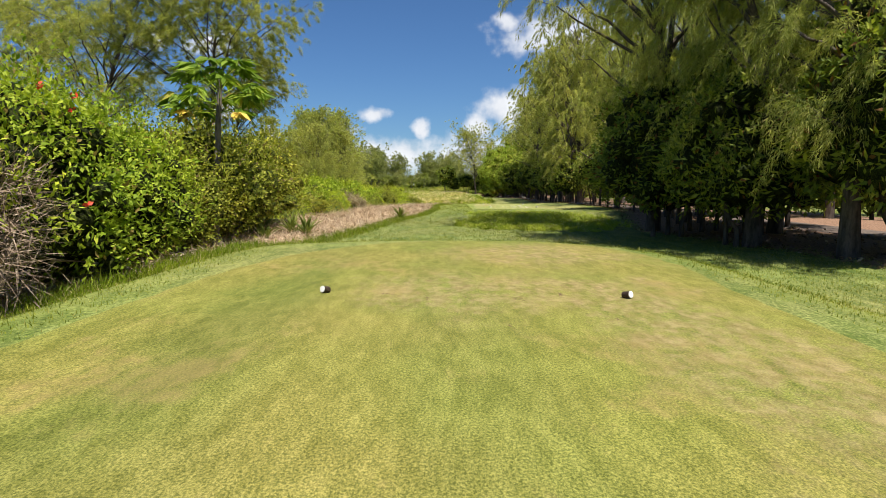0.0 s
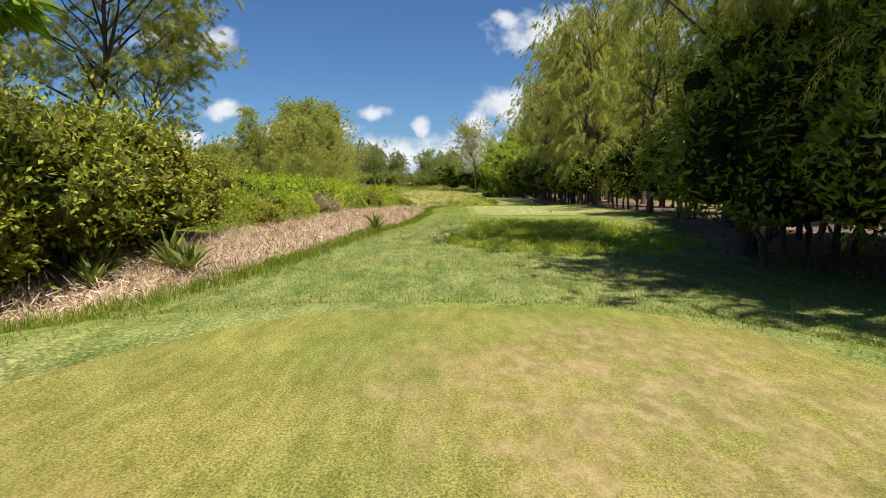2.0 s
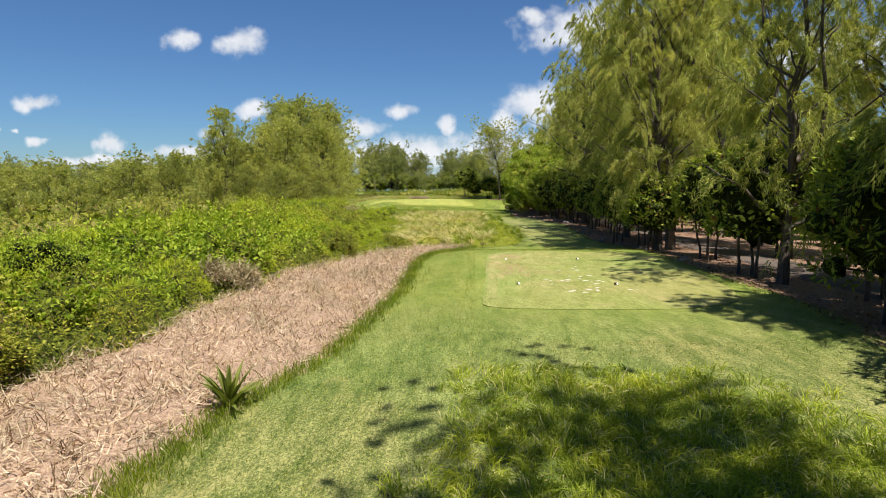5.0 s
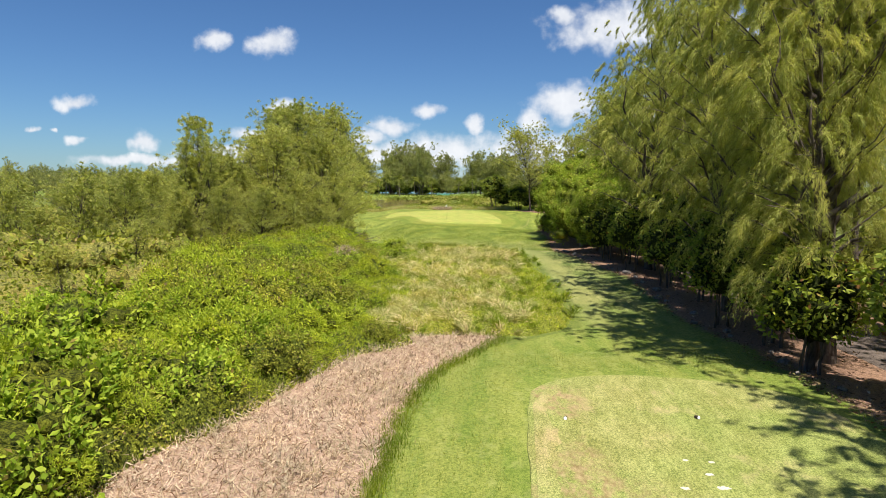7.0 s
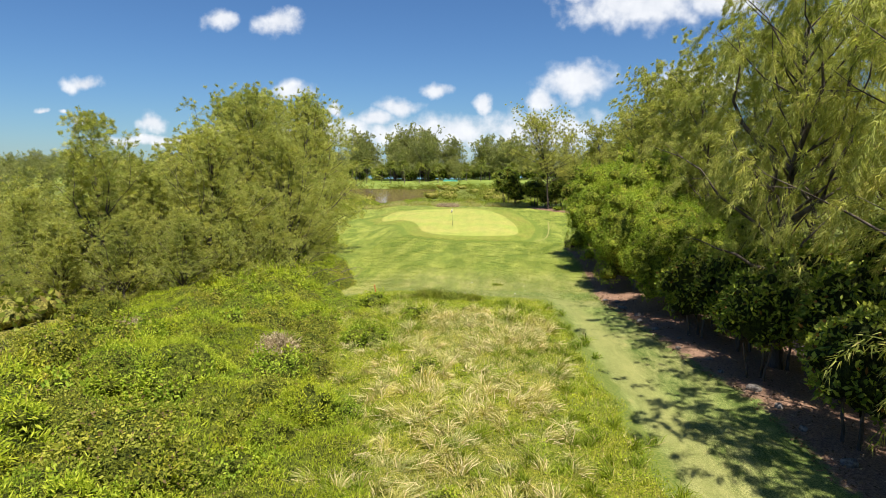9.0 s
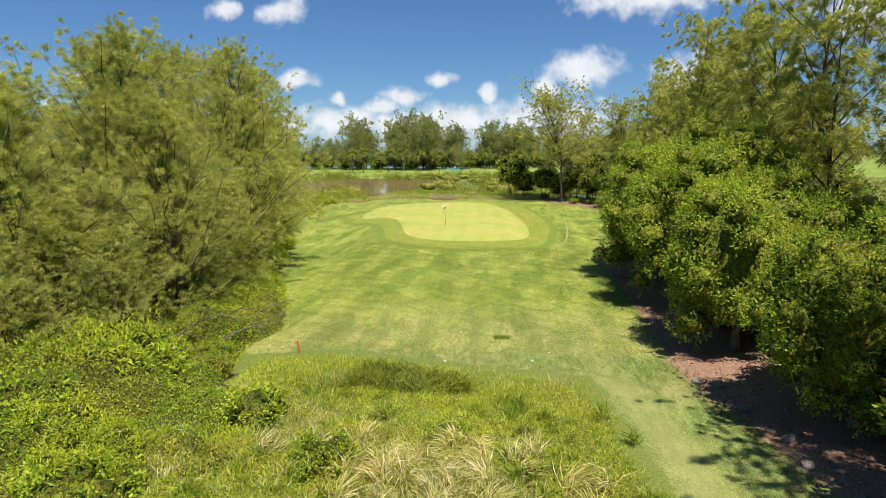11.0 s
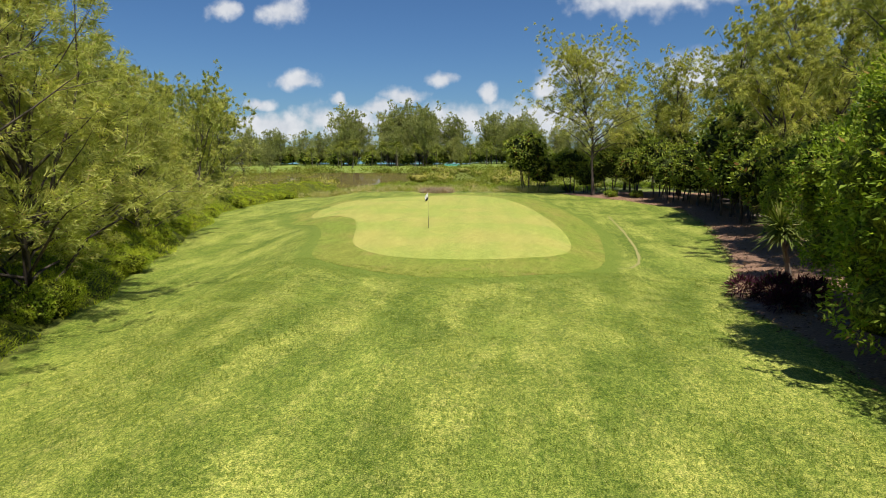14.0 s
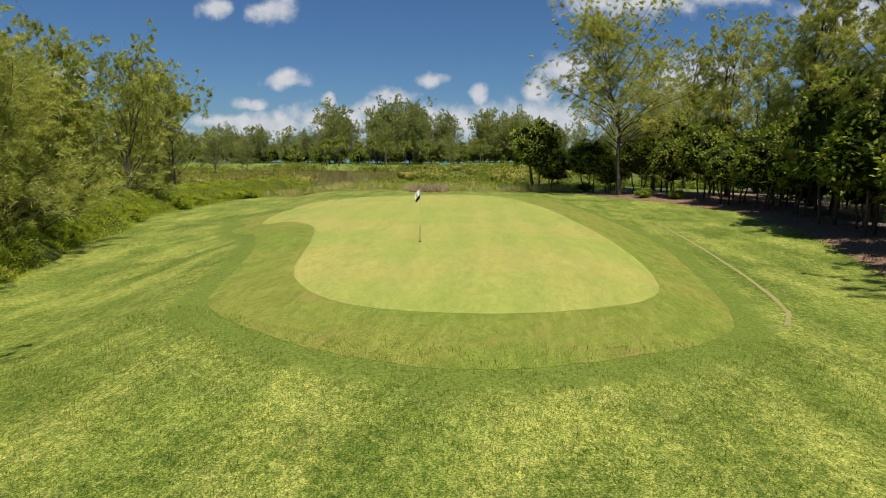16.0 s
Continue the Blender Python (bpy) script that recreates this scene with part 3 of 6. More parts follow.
# ---- ground ----
STRAW_Y = [8, 12, 16.8, 22, 24.2, 26.8, 29.6, 33.3, 37.3, 40, 47.4, 53, 57, 60.2, 64, 66.8, 68]
STRAW_R = [-5.6, -4.9, -4.5, -3.7, -3.5, -3.2, -2.9, -2.7, -2.3, -1.3, -.6, -.7, -.7, -.4, .9, 2.1, 2.3]
STRAW_L = [-6.0, -5.5, -5.8, -6.2, -6.3, -6.6, -7.0, -7.2, -6.6, -6.2, -6.0, -6.0, -4.8, -4.0, -2.6, -1.0, 2.3]
LEFT_Y = [-20, 4, 8.4, 12, 16.8, 66, 70, 90, 104, 109, 113, 116, 133, 152, 178, 195, 215]
LEFT_X = [-8, -7.0, -5.8, -5.0, -4.6, -6, -7, -12, -12.5, -13.5, -13.6, -14.2, -20.8, -27, -36, -36, -30]
LITTER_Y = [-20, 5, 12, 16, 20, 24, 27, 33, 45, 54, 58, 62, 66, 72, 83, 89, 98, 105, 112, 120, 133, 137, 141, 150, 160, 175, 186, 200]
LITTER_X = [11.5, 11.3, 10.9, 11.2, 10.8, 10.2, 9.4, 10.6, 13.0, 12.4, 12.4, 12.2, 12.4, 11.4, 10.9, 9.6, 8.4, 7.6, 8.0, 8.2, 8.0, 8.6, 10.5, 12.6, 14.8, 16.2, 12.5, 5]
ROUGH_Y = [64, 66.5, 70, 76.4, 81.5, 90.7, 101, 106, 110]
ROUGH_X = [2.0, 3.0, 6.2, 6.3, 5.8, 5.1, 4.2, 3.2, 2.4]
ROAD_Y = [-25, 0, 20, 50, 90, 120, 145, 160, 170, 180, 195, 230, 300]
ROAD_X = [17.5, 17, 16.8, 17.5, 17.3, 17.8, 19.6, 20.6, 21.2, 22.6, 27, 36, 44]


def step(v, a, b):
    t = np.clip((v - a) / (b - a), 0, 1)
    return t * t * (3 - 2 * t)


def rounded(x, y, cx, cy, hx, hy, r):
    """Signed distance to a rounded rectangle, negative inside."""
    qx, qy = np.abs(x - cx) - hx + r, np.abs(y - cy) - hy + r
    return np.minimum(np.maximum(qx, qy), 0) + np.hypot(np.maximum(qx, 0), np.maximum(qy, 0)) - r


def height(x, y):
    """The lie of the land, in metres."""
    x, y = np.asarray(x, float), np.asarray(y, float)
    z = .15 * (1 - step(y, 60, 72)) + 0 * x
    z = z + .42 * (1 - step(rounded(x, y, .8, 2, 5.0, 16.0, 4.2), -.3, 1.8))
    z = z + .35 * (1 - step(rounded(x, y, 6.6, 49.5, 6.2, 13.5, 3.5), -1.5, 2.5))
    z = z + .55 * step(y, 68, 84) * (1 - step(y, 94, 108)) * (1 - step(x, 10, 16))
    z = z + .12 * (1 - step(x, -5, -2)) * (1 - step(y, 45, 60))
    left = np.interp(y, [60, 100, 116, 150, 200], [-8, -9, -9.5, -17, -27])
    z = z - 1.0 * step(left - x, -3, 5) * step(y, 75, 110)
    z = z - .45 * step(x, -1.0, 6) * step(y, 124, 140) * (1 - step(y, 170, 200)) * (1 - step(x, 12, 20))
    z = z + .38 * (1 - step(np.hypot((x + 7.2) / 12.5, (y - 163) / 31), .72, 1.12))
    z = z + .25 * step(x, 8, 14) * (1 - step(x, 22, 30))
    pond = (1 - step(np.hypot((x + 50) / 27, (y - 268) / 40), .9, 1.15))
    z = z - 1.0 * pond - .3 * step(y, 200, 225)
    return z


def axis_steps(lo, hi, fine, far_lo, far_hi, grow=1.35):
    mid = list(np.arange(lo, hi + fine / 2, fine))
    s, v = fine, hi
    up, dn = [], []
    while v < far_hi:
        s *= grow
        v += s
        up.append(v)
    s, v = fine, lo
    while v > far_lo:
        s *= grow
        v -= s
        dn.append(v)
    return np.array(dn[::-1] + mid + up)


def closed_curve(points, n=220):
    """A smooth closed line through a few points."""
    p = np.asarray(points, float)
    m = len(p)
    t = np.linspace(0, m, n, endpoint=False)
    k, f = np.floor(t).astype(int), (t % 1)[:, None]
    a, b, c, d = p[(k - 1) % m], p[k % m], p[(k + 1) % m], p[(k + 2) % m]
    return .5 * (2 * b + (c - a) * f + (2 * a - 5 * b + 4 * c - d) * f ** 2 + (3 * b - a - 3 * c + d) * f ** 3)


COLLAR = [(-12.2, 140), (-13.6, 145), (-15.0, 150), (-18, 157), (-23.5, 166), (-26, 175), (-23, 186), (-13, 195), (-3, 193), (3, 180), (5.2, 162), (4.9, 152),
          (3.8, 143), (1.8, 139.2), (-.8, 137), (-3.6, 135.7), (-6, 135.7), (-9, 137)]


def build_ground():
    xs = axis_steps(-16, 16, .6, -3000, 3000, 1.12)
    ys = axis_steps(-8, 205, .65, -600, 4500, 1.12)
    X, Y = np.meshgrid(xs, ys, indexing="ij")
    Z = height(X, Y)
    near = (np.abs(X) < 80) & (Y > -20) & (Y < 320)
    bump = np.zeros_like(Z)
    bump[near] = smooth_noise(X[near], Y[near], .22) * .07 + smooth_noise(X[near], Y[near], .9) * .02
    tee = np.minimum(rounded(X, Y, .8, 2, 5.0, 16.0, 4.2), rounded(X, Y, 7.2, 51, 5.2, 10.8, 2.5))
    grn = np.hypot((X + 7.2) / 14, (Y - 163) / 33) - 1
    Z = Z + bump * np.clip(np.minimum(tee / 2, grn * 6), 0, 1)
    Z = np.where((Y > 525) & (X > -330) & (X < 220), -3.0, Z)
    nx, ny = X.shape
    i, j = np.meshgrid(np.arange(nx - 1), np.arange(ny - 1), indexing="ij")
    q = np.stack([i * ny + j, (i + 1) * ny + j, (i + 1) * ny + j + 1, i * ny + j + 1], -1).reshape(-1, 4)
    me = raw_mesh("ground", np.stack([X, Y, Z], -1).reshape(-1, 3), q, M_GROUND, True)
    sr, sl = np.interp(Y, STRAW_Y, STRAW_R), np.interp(Y, STRAW_Y, STRAW_L)
    straw = np.where((Y > 7) & (Y < 68.5), np.minimum(sr - X, X - sl + 1.2), -1)
    lit = X - np.interp(Y, LITTER_Y, LITTER_X)
    lit = np.where((Y > 200) | (X > 32), -1, lit)
    rr = np.interp(Y, ROUGH_Y, ROUGH_X) - X
    rough = np.minimum(np.minimum(rr, Y - 66), 104.0 - .25 * X - Y)
    scrub = np.where(Y < 215, np.interp(Y, LEFT_Y, LEFT_X) - X, Y - 215)
    scrub = np.where(Y > 305, 308 - Y, scrub)
    scrub = np.where((X > 26) & (Y < 330), 3, scrub)
    fair = np.minimum(Y - 106, 200 - Y)
    pale = .55 - np.abs(X - np.interp(Y, ROUGH_Y, ROUGH_X) - .9) / 1.6
    pale = np.where((Y > 70) & (Y < 108), pale - np.abs(Y - 88) / 60, -1)
    far = Y - 309
    lush = np.maximum(np.minimum(Y - 44, 72 - Y), 1.6 - np.abs(rounded(X, Y, .8, 2, 4.4, 15.6, 3.8) - 1.3) * 3)
    rim = closed_curve(COLLAR, 160)
    zone = (Y > 128) & (Y < 205) & (np.abs(X + 10) < 26)
    gap = np.full_like(X, 9.0)
    gap[zone] = np.sqrt(((np.stack([X[zone], Y[zone]], -1)[:, None] - rim[None]) ** 2).sum(-1)).min(1)
    fringe = 1.0 - gap / 1.1
    for name, d in (("straw", straw), ("fringe", fringe), ("litter", lit), ("rough", rough), ("scrub", scrub), ("fair", fair), ("pale", pale), ("far", far), ("lush", lush), ("dry", 113 - Y)):
        soft = {"fair": 3.0, "lush": 6.0, "dry": 5.0, "scrub": 1.2, "pale": .5, "far": 2, "litter": 1.1}.get(name, .7)
        a = me.attributes.new(name, "FLOAT", "POINT")
        a.data.foreach_set("value", np.clip(.5 + d / (2 * soft), -.3, 1.3).astype(np.float32).ravel())
    single("ground", me, "rolling green turf with straw and leaf litter margins", "ground", "structure")


build_ground()


def turf_sheet(name, outline, lift, mat, label, category, rings=14, ragged=.06):
    """A mown surface laid on the land: rings shrinking to the middle, with an edge that drops into the ground."""
    o = closed_curve(outline)
    o = o + ragged * np.stack([smooth_noise(o[:, 0], o[:, 1], 1.7), smooth_noise(o[:, 1], o[:, 0], 1.7)], -1)
    mid = o.mean(0)
    n = len(o)
    fr = np.linspace(1, .02, rings)
    pts = mid + (o - mid)[None] * fr[:, None, None]
    z = height(pts[..., 0], pts[..., 1]) + lift
    z[1:] += .006
    verts = np.concatenate([np.concatenate([o, height(o[:, 0], o[:, 1])[:, None] - .08], 1)[None], np.concatenate([pts, z[..., None]], -1)])
    R = len(verts)
    i, j = np.meshgrid(np.arange(R - 1), np.arange(n), indexing="ij")
    k = (j + 1) % n
    q = np.stack([i * n + j, i * n + k, (i + 1) * n + k, (i + 1) * n + j], -1).reshape(-1, 4)
    me = raw_mesh(name, verts.reshape(-1, 3), [q, [np.arange(n) + (R - 1) * n]], mat, False)
    return single(name, me, label, category, "structure")


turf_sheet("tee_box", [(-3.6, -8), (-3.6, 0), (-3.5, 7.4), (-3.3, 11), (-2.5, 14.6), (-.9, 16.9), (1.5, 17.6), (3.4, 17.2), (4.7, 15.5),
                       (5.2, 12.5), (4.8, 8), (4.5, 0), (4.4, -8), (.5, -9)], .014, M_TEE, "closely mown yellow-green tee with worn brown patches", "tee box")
turf_sheet("forward_tee_box", [(2.6, 46), (2.8, 51), (3.0, 57.8), (3.7, 59.8), (5.4, 60.8), (7.4, 60.9), (9.6, 60.3), (11.3, 58.4), (11.7, 54), (11.3, 47),
                               (9.8, 45.2), (6, 44.7), (3.1, 44.8)], .03, M_TEE_B, "mown forward tee with bare sandy patches", "tee box")


def worn_edge():
    """Bare tan turf along the left rim of the forward tee."""
    y = np.linspace(46.2, 59.2, 46)
    x0 = np.interp(y, [44, 46, 52, 57.8, 59.2], [2.7, 2.72, 2.93, 3.12, 3.6]) + .02
    w = .38 + .3 * np.exp(-((y - 55.4) / 1.0) ** 2) + .35 * np.exp(-((y - 51.5) / 1.3) ** 2) + .07 * rng.normal(size=46)
    u = np.linspace(0, 1, 5)
    X = x0[:, None] + w[:, None] * u + 0.03 * rng.normal(size=(46, 5)) * (u > 0)
    Y = np.repeat(y[:, None], 5, 1)
    Z = height(X, Y) + .048 - .008 * (u > .9)
    i, j = np.meshgrid(np.arange(45), np.arange(4), indexing="ij")
    q = np.stack([i * 5 + j, i * 5 + j + 1, (i + 1) * 5 + j + 1, (i + 1) * 5 + j], -1).reshape(-1, 4)
    single("worn_turf", raw_mesh("worn_turf", np.stack([X, Y, Z], -1).reshape(-1, 3), q, M_WORN, True), "bare tan strip worn along the edge of the forward tee", "turf mark", "structure")


worn_edge()
turf_sheet("green_collar", COLLAR, .008, M_COLLAR, "mown collar of paler grass round the putting green", "lawn")
turf_sheet("putting_green", [(-21.7, 167.6), (-23, 177), (-20, 186), (-13.1, 191), (-4.5, 186.5), (-.6, 175), (1.4, 163), (2.4, 152.6), (2.2, 146), (.8, 142.5), (-1.7, 140.4),
                             (-4.1, 139.6), (-6.5, 139.6), (-8.5, 140.4), (-10.3, 142.6), (-11.6, 146), (-13.2, 153), (-15, 158.5), (-18.8, 163)], .022, M_GREEN,
           "smooth pale yellow-green putting green", "putting green", ragged=.03)


def build_road():
    y = np.arange(-25, 300, 1.5)
    x = np.interp(y, ROAD_Y, ROAD_X)
    x = np.convolve(np.pad(x, 6, mode="edge"), np.ones(13) / 13, "valid")
    off = np.array([-1.45, -1.35, -.5, .5, 1.35, 1.45])
    lift = np.array([-.06, .035, .055, .055, .035, -.06])
    X = x[:, None] + off[None] + .05 * rng.normal(size=(len(y), 1))
    Y = np.repeat(y[:, None], 6, 1)
    Z = height(X, Y) + lift[None]
    n = len(y)
    i, j = np.meshgrid(np.arange(n - 1), np.arange(5), indexing="ij")
    q = np.stack([i * 6 + j, i * 6 + j + 1, (i + 1) * 6 + j + 1, (i + 1) * 6 + j], -1).reshape(-1, 4)
    single("road", raw_mesh("road", np.stack([X, Y, Z], -1).reshape(-1, 3), q, M_ROAD, True), "grey asphalt cart track under the trees", "road", "structure")


build_road()


def water_sheet(name, x0, x1, y0, y1, z, mat, label):
    v = [(x0, y0, z), (x1, y0, z), (x1, y1, z), (x0, y1, z)]
    single(name, raw_mesh(name, v, np.array([[0, 1, 2, 3]]), mat), label, "water", "structure")


water_sheet("water", -88, -14, 222, 312, -.72, M_POND, "still brown water of a pond beyond the green")
water_sheet("water_lagoon", -3000, 3000, 500, 4500, -1.2, M_SEA, "turquoise lagoon beyond the far trees")


# ---- plants ----
def casuarina_meshes(h, r, limbs, tufts, per, length, width, mat, low=.12, lean=(0, 0), top=.55, droop=.55, sparse=0.0, sides=6, bulk=.125, rising=0.0, leaders=0, loose=.3):
    """A she-oak: a tapered trunk, rising limbs and drooping tufts of fine needles."""
    wood, green = Soup(), Soup()
    u = np.linspace(0, 1, 9)
    sway = np.cumsum(rng.normal(size=(9, 2)) * .022 * h, 0) * u[:, None]
    sway = sway + np.outer(u ** 1.5, lean)
    trunk = np.stack([sway[:, 0], sway[:, 1], u * h * .97], -1)
    rad = .0115 * h * (1 - u) ** .8 + .012
    rad[0] *= 1.45
    trunk[0, 2] = -.25
    wood.tube(trunk, rad, sides + 1)
    seat, out = [], []
    for k in range(leaders):
        f, a = rng.uniform(.15, .5), k * 2.4 + rng.normal() * .3
        start = np.array([np.interp(f, u, trunk[:, i]) for i in range(3)])
        s = np.linspace(0, 1, 7)[:, None]
        high = h * rng.uniform(.72, .98) - start[2]
        line = start + np.array([math.cos(a), math.sin(a), 0]) * r * rng.uniform(.25, .5) * np.sqrt(s) + np.array([0, 0, high]) * s
        line = line + np.cumsum(rng.normal(size=(7, 3)) * .02 * h, 0) * [1, 1, 0] * (s > 0)
        wood.tube(line, np.linspace(.007 * h, .012, 7), max(3, sides - 1))
        for j in range(26):
            s0, b = rng.uniform(.25, 1), rng.uniform(0, 6.3)
            p = np.array([np.interp(s0, s[:, 0], line[:, i]) for i in range(3)])
            w = np.array([math.cos(b), math.sin(b), .7])
            seat.append(p + w * r * .2 * (1.06 - s0) * rng.random()), out.append(w)
    for k in range(limbs):
        f = low + (1 - low) * ((k + rng.random()) / limbs) ** .9
        a = k * 2.4 + rng.normal() * .5
        reach = r * (1 - .93 * f) ** top * rng.uniform(.4, 1.25) * (1.0 if f > .25 or low < .05 else .75)
        start = np.array([np.interp(f, u, trunk[:, i]) for i in range(3)])
        rise = rng.uniform(.3, .85) + .8 * f + rising
        s = np.linspace(0, 1, 6)[:, None]
        d = np.array([math.cos(a), math.sin(a), 0])
        line = start + d * reach * s + np.array([0, 0, 1]) * reach * (rise * s - .35 * s ** 2 * (1 - f))
        line = line + np.cumsum(rng.normal(size=(6, 3)) * .035 * reach, 0) * (s > 0)
        wood.tube(line, np.linspace(.0055 * h * (1.1 - f) + .01, .008, 6), max(3, sides - 2))
        if rng.random() < sparse:
            continue
        for j in range(3 + int(reach * .8)):
            s0 = rng.uniform(.3, .95)
            p = np.array([np.interp(s0, s[:, 0], line[:, i]) for i in range(3)])
            w = unit(d * rng.uniform(.2, 1) + np.array([rng.normal() * .7, rng.normal() * .7, rng.uniform(-.1, .6)]))
            twig = p + w * reach * rng.uniform(.15, .35) * np.linspace(0, 1, 3)[:, None]
            if j % 2 == 0:
                wood.tube(twig[::2], [.014, .005], 3)
            seat.append(twig[-1]), out.append(w)
            seat.append(twig[1]), out.append(w)
        seat.append(line[-1]), out.append(unit(line[-1] - line[-2]))
    seat, out = np.array(seat), np.array(out)
    pick = rng.integers(0, len(seat), tufts)
    at = seat[pick] + rng.normal(size=(tufts, 3)) * [.3, .3, .25] * (r / 4.5)
    size = r * bulk * rng.uniform(.6, 1.3, tufts) * np.clip(1.3 - .8 * at[:, 2] / h, .42, 1.15)
    way = out[pick] * [1, 1, .6] + rng.normal(size=(tufts, 3)) * .3 + [0, 0, .1 + rising]
    green.plumes(at, way, size * 1.45 * rng.uniform(.6, 1.25, tufts), per, length, width, droop, loose)
    return wood.mesh("casuarina_trunk", M_BARK, True), green.mesh("casuarina_crown", mat)


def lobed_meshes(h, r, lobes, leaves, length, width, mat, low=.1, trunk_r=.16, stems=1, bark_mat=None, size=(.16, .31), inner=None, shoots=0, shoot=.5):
    """A dense round tree: a crown of many rounded lobes, each a skin of leaves over a core with shade painted in."""
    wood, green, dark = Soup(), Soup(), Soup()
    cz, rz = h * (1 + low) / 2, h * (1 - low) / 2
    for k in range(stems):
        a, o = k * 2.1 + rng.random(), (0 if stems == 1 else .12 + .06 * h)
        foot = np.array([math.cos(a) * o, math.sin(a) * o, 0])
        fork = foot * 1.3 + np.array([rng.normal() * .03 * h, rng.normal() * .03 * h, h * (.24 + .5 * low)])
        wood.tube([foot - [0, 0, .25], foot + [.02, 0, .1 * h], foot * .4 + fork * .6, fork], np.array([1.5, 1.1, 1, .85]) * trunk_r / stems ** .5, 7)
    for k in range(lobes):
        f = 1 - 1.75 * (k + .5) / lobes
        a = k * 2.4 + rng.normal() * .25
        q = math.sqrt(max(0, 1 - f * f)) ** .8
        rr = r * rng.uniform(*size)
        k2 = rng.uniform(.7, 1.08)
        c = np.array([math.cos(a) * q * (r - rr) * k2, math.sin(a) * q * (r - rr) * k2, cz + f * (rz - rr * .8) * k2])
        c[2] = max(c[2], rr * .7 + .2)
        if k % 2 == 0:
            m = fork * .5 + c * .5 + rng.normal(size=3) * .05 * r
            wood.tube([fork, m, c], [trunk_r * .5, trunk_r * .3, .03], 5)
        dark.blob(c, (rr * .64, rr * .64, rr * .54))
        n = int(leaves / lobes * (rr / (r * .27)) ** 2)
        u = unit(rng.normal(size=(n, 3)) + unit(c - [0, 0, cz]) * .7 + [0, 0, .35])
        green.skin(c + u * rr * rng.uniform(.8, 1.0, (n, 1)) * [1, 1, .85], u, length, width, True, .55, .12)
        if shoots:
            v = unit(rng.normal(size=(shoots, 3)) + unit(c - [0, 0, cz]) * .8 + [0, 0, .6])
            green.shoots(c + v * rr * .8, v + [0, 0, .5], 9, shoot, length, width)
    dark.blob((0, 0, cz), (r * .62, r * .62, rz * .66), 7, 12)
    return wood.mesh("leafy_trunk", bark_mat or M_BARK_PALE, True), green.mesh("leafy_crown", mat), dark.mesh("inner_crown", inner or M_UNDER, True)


def tree(name, meshes, label, category, group="", crown="crown", trunk="trunk"):
    root = thing(name, label, category, group)
    part(trunk, meshes[0], root)
    part(crown, meshes[1], root)
    if len(meshes) > 2:
        part("inner_crown", meshes[2], root, "dense inside of the crown, shade painted into its colour")
    return root


def stand(root, x, y, s=1.0, turn=None, squash=1.0, sink=.0):
    """Another of the same kind, at its place on the land."""
    turn = rng.uniform(0, 360) if turn is None else turn
    m = pose(x, y, float(height(x, y)) - sink, 0, 0, turn) @ Matrix.Diagonal((s, s, s * squash, 1))
    ob = copy_thing(root, m)
    ob.matrix_basis = m
    return ob


def plant_out(root, places, group=""):
    """The first takes the root itself; the others are copies. Rows: x, y, scale, squash."""
    for k, row in enumerate(places):
        x, y, s = row[:3]
        q = row[3] if len(row) > 3 else 1.0
        m = pose(x, y, float(height(x, y)), 0, 0, row[4] if len(row) > 4 else rng.uniform(0, 360)) @ Matrix.Diagonal((s, s, s * q, 1))
        if group:
            root["group"] = group
        ob = root if k == len(places) - 1 else copy_thing(root, m)
        ob.matrix_basis = m


def split(places, kinds):
    return [places[k::kinds] for k in range(kinds)]


# she-oaks on the cart-track side: tall, tufted, some leaning over the grass
OAK_LABEL = "tall casuarina with drooping grey-green needle tufts"
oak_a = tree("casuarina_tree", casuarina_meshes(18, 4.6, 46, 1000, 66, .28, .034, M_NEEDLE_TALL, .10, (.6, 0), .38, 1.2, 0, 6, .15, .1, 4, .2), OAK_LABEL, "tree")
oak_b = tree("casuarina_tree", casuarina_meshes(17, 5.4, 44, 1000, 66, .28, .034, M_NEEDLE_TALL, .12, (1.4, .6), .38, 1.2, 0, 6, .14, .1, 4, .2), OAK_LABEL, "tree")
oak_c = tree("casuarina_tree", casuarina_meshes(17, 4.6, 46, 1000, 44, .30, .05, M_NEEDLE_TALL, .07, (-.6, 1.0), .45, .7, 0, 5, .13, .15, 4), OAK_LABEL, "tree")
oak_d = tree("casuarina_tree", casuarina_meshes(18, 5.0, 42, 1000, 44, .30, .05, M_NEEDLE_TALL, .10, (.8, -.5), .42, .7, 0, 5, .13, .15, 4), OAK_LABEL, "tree")
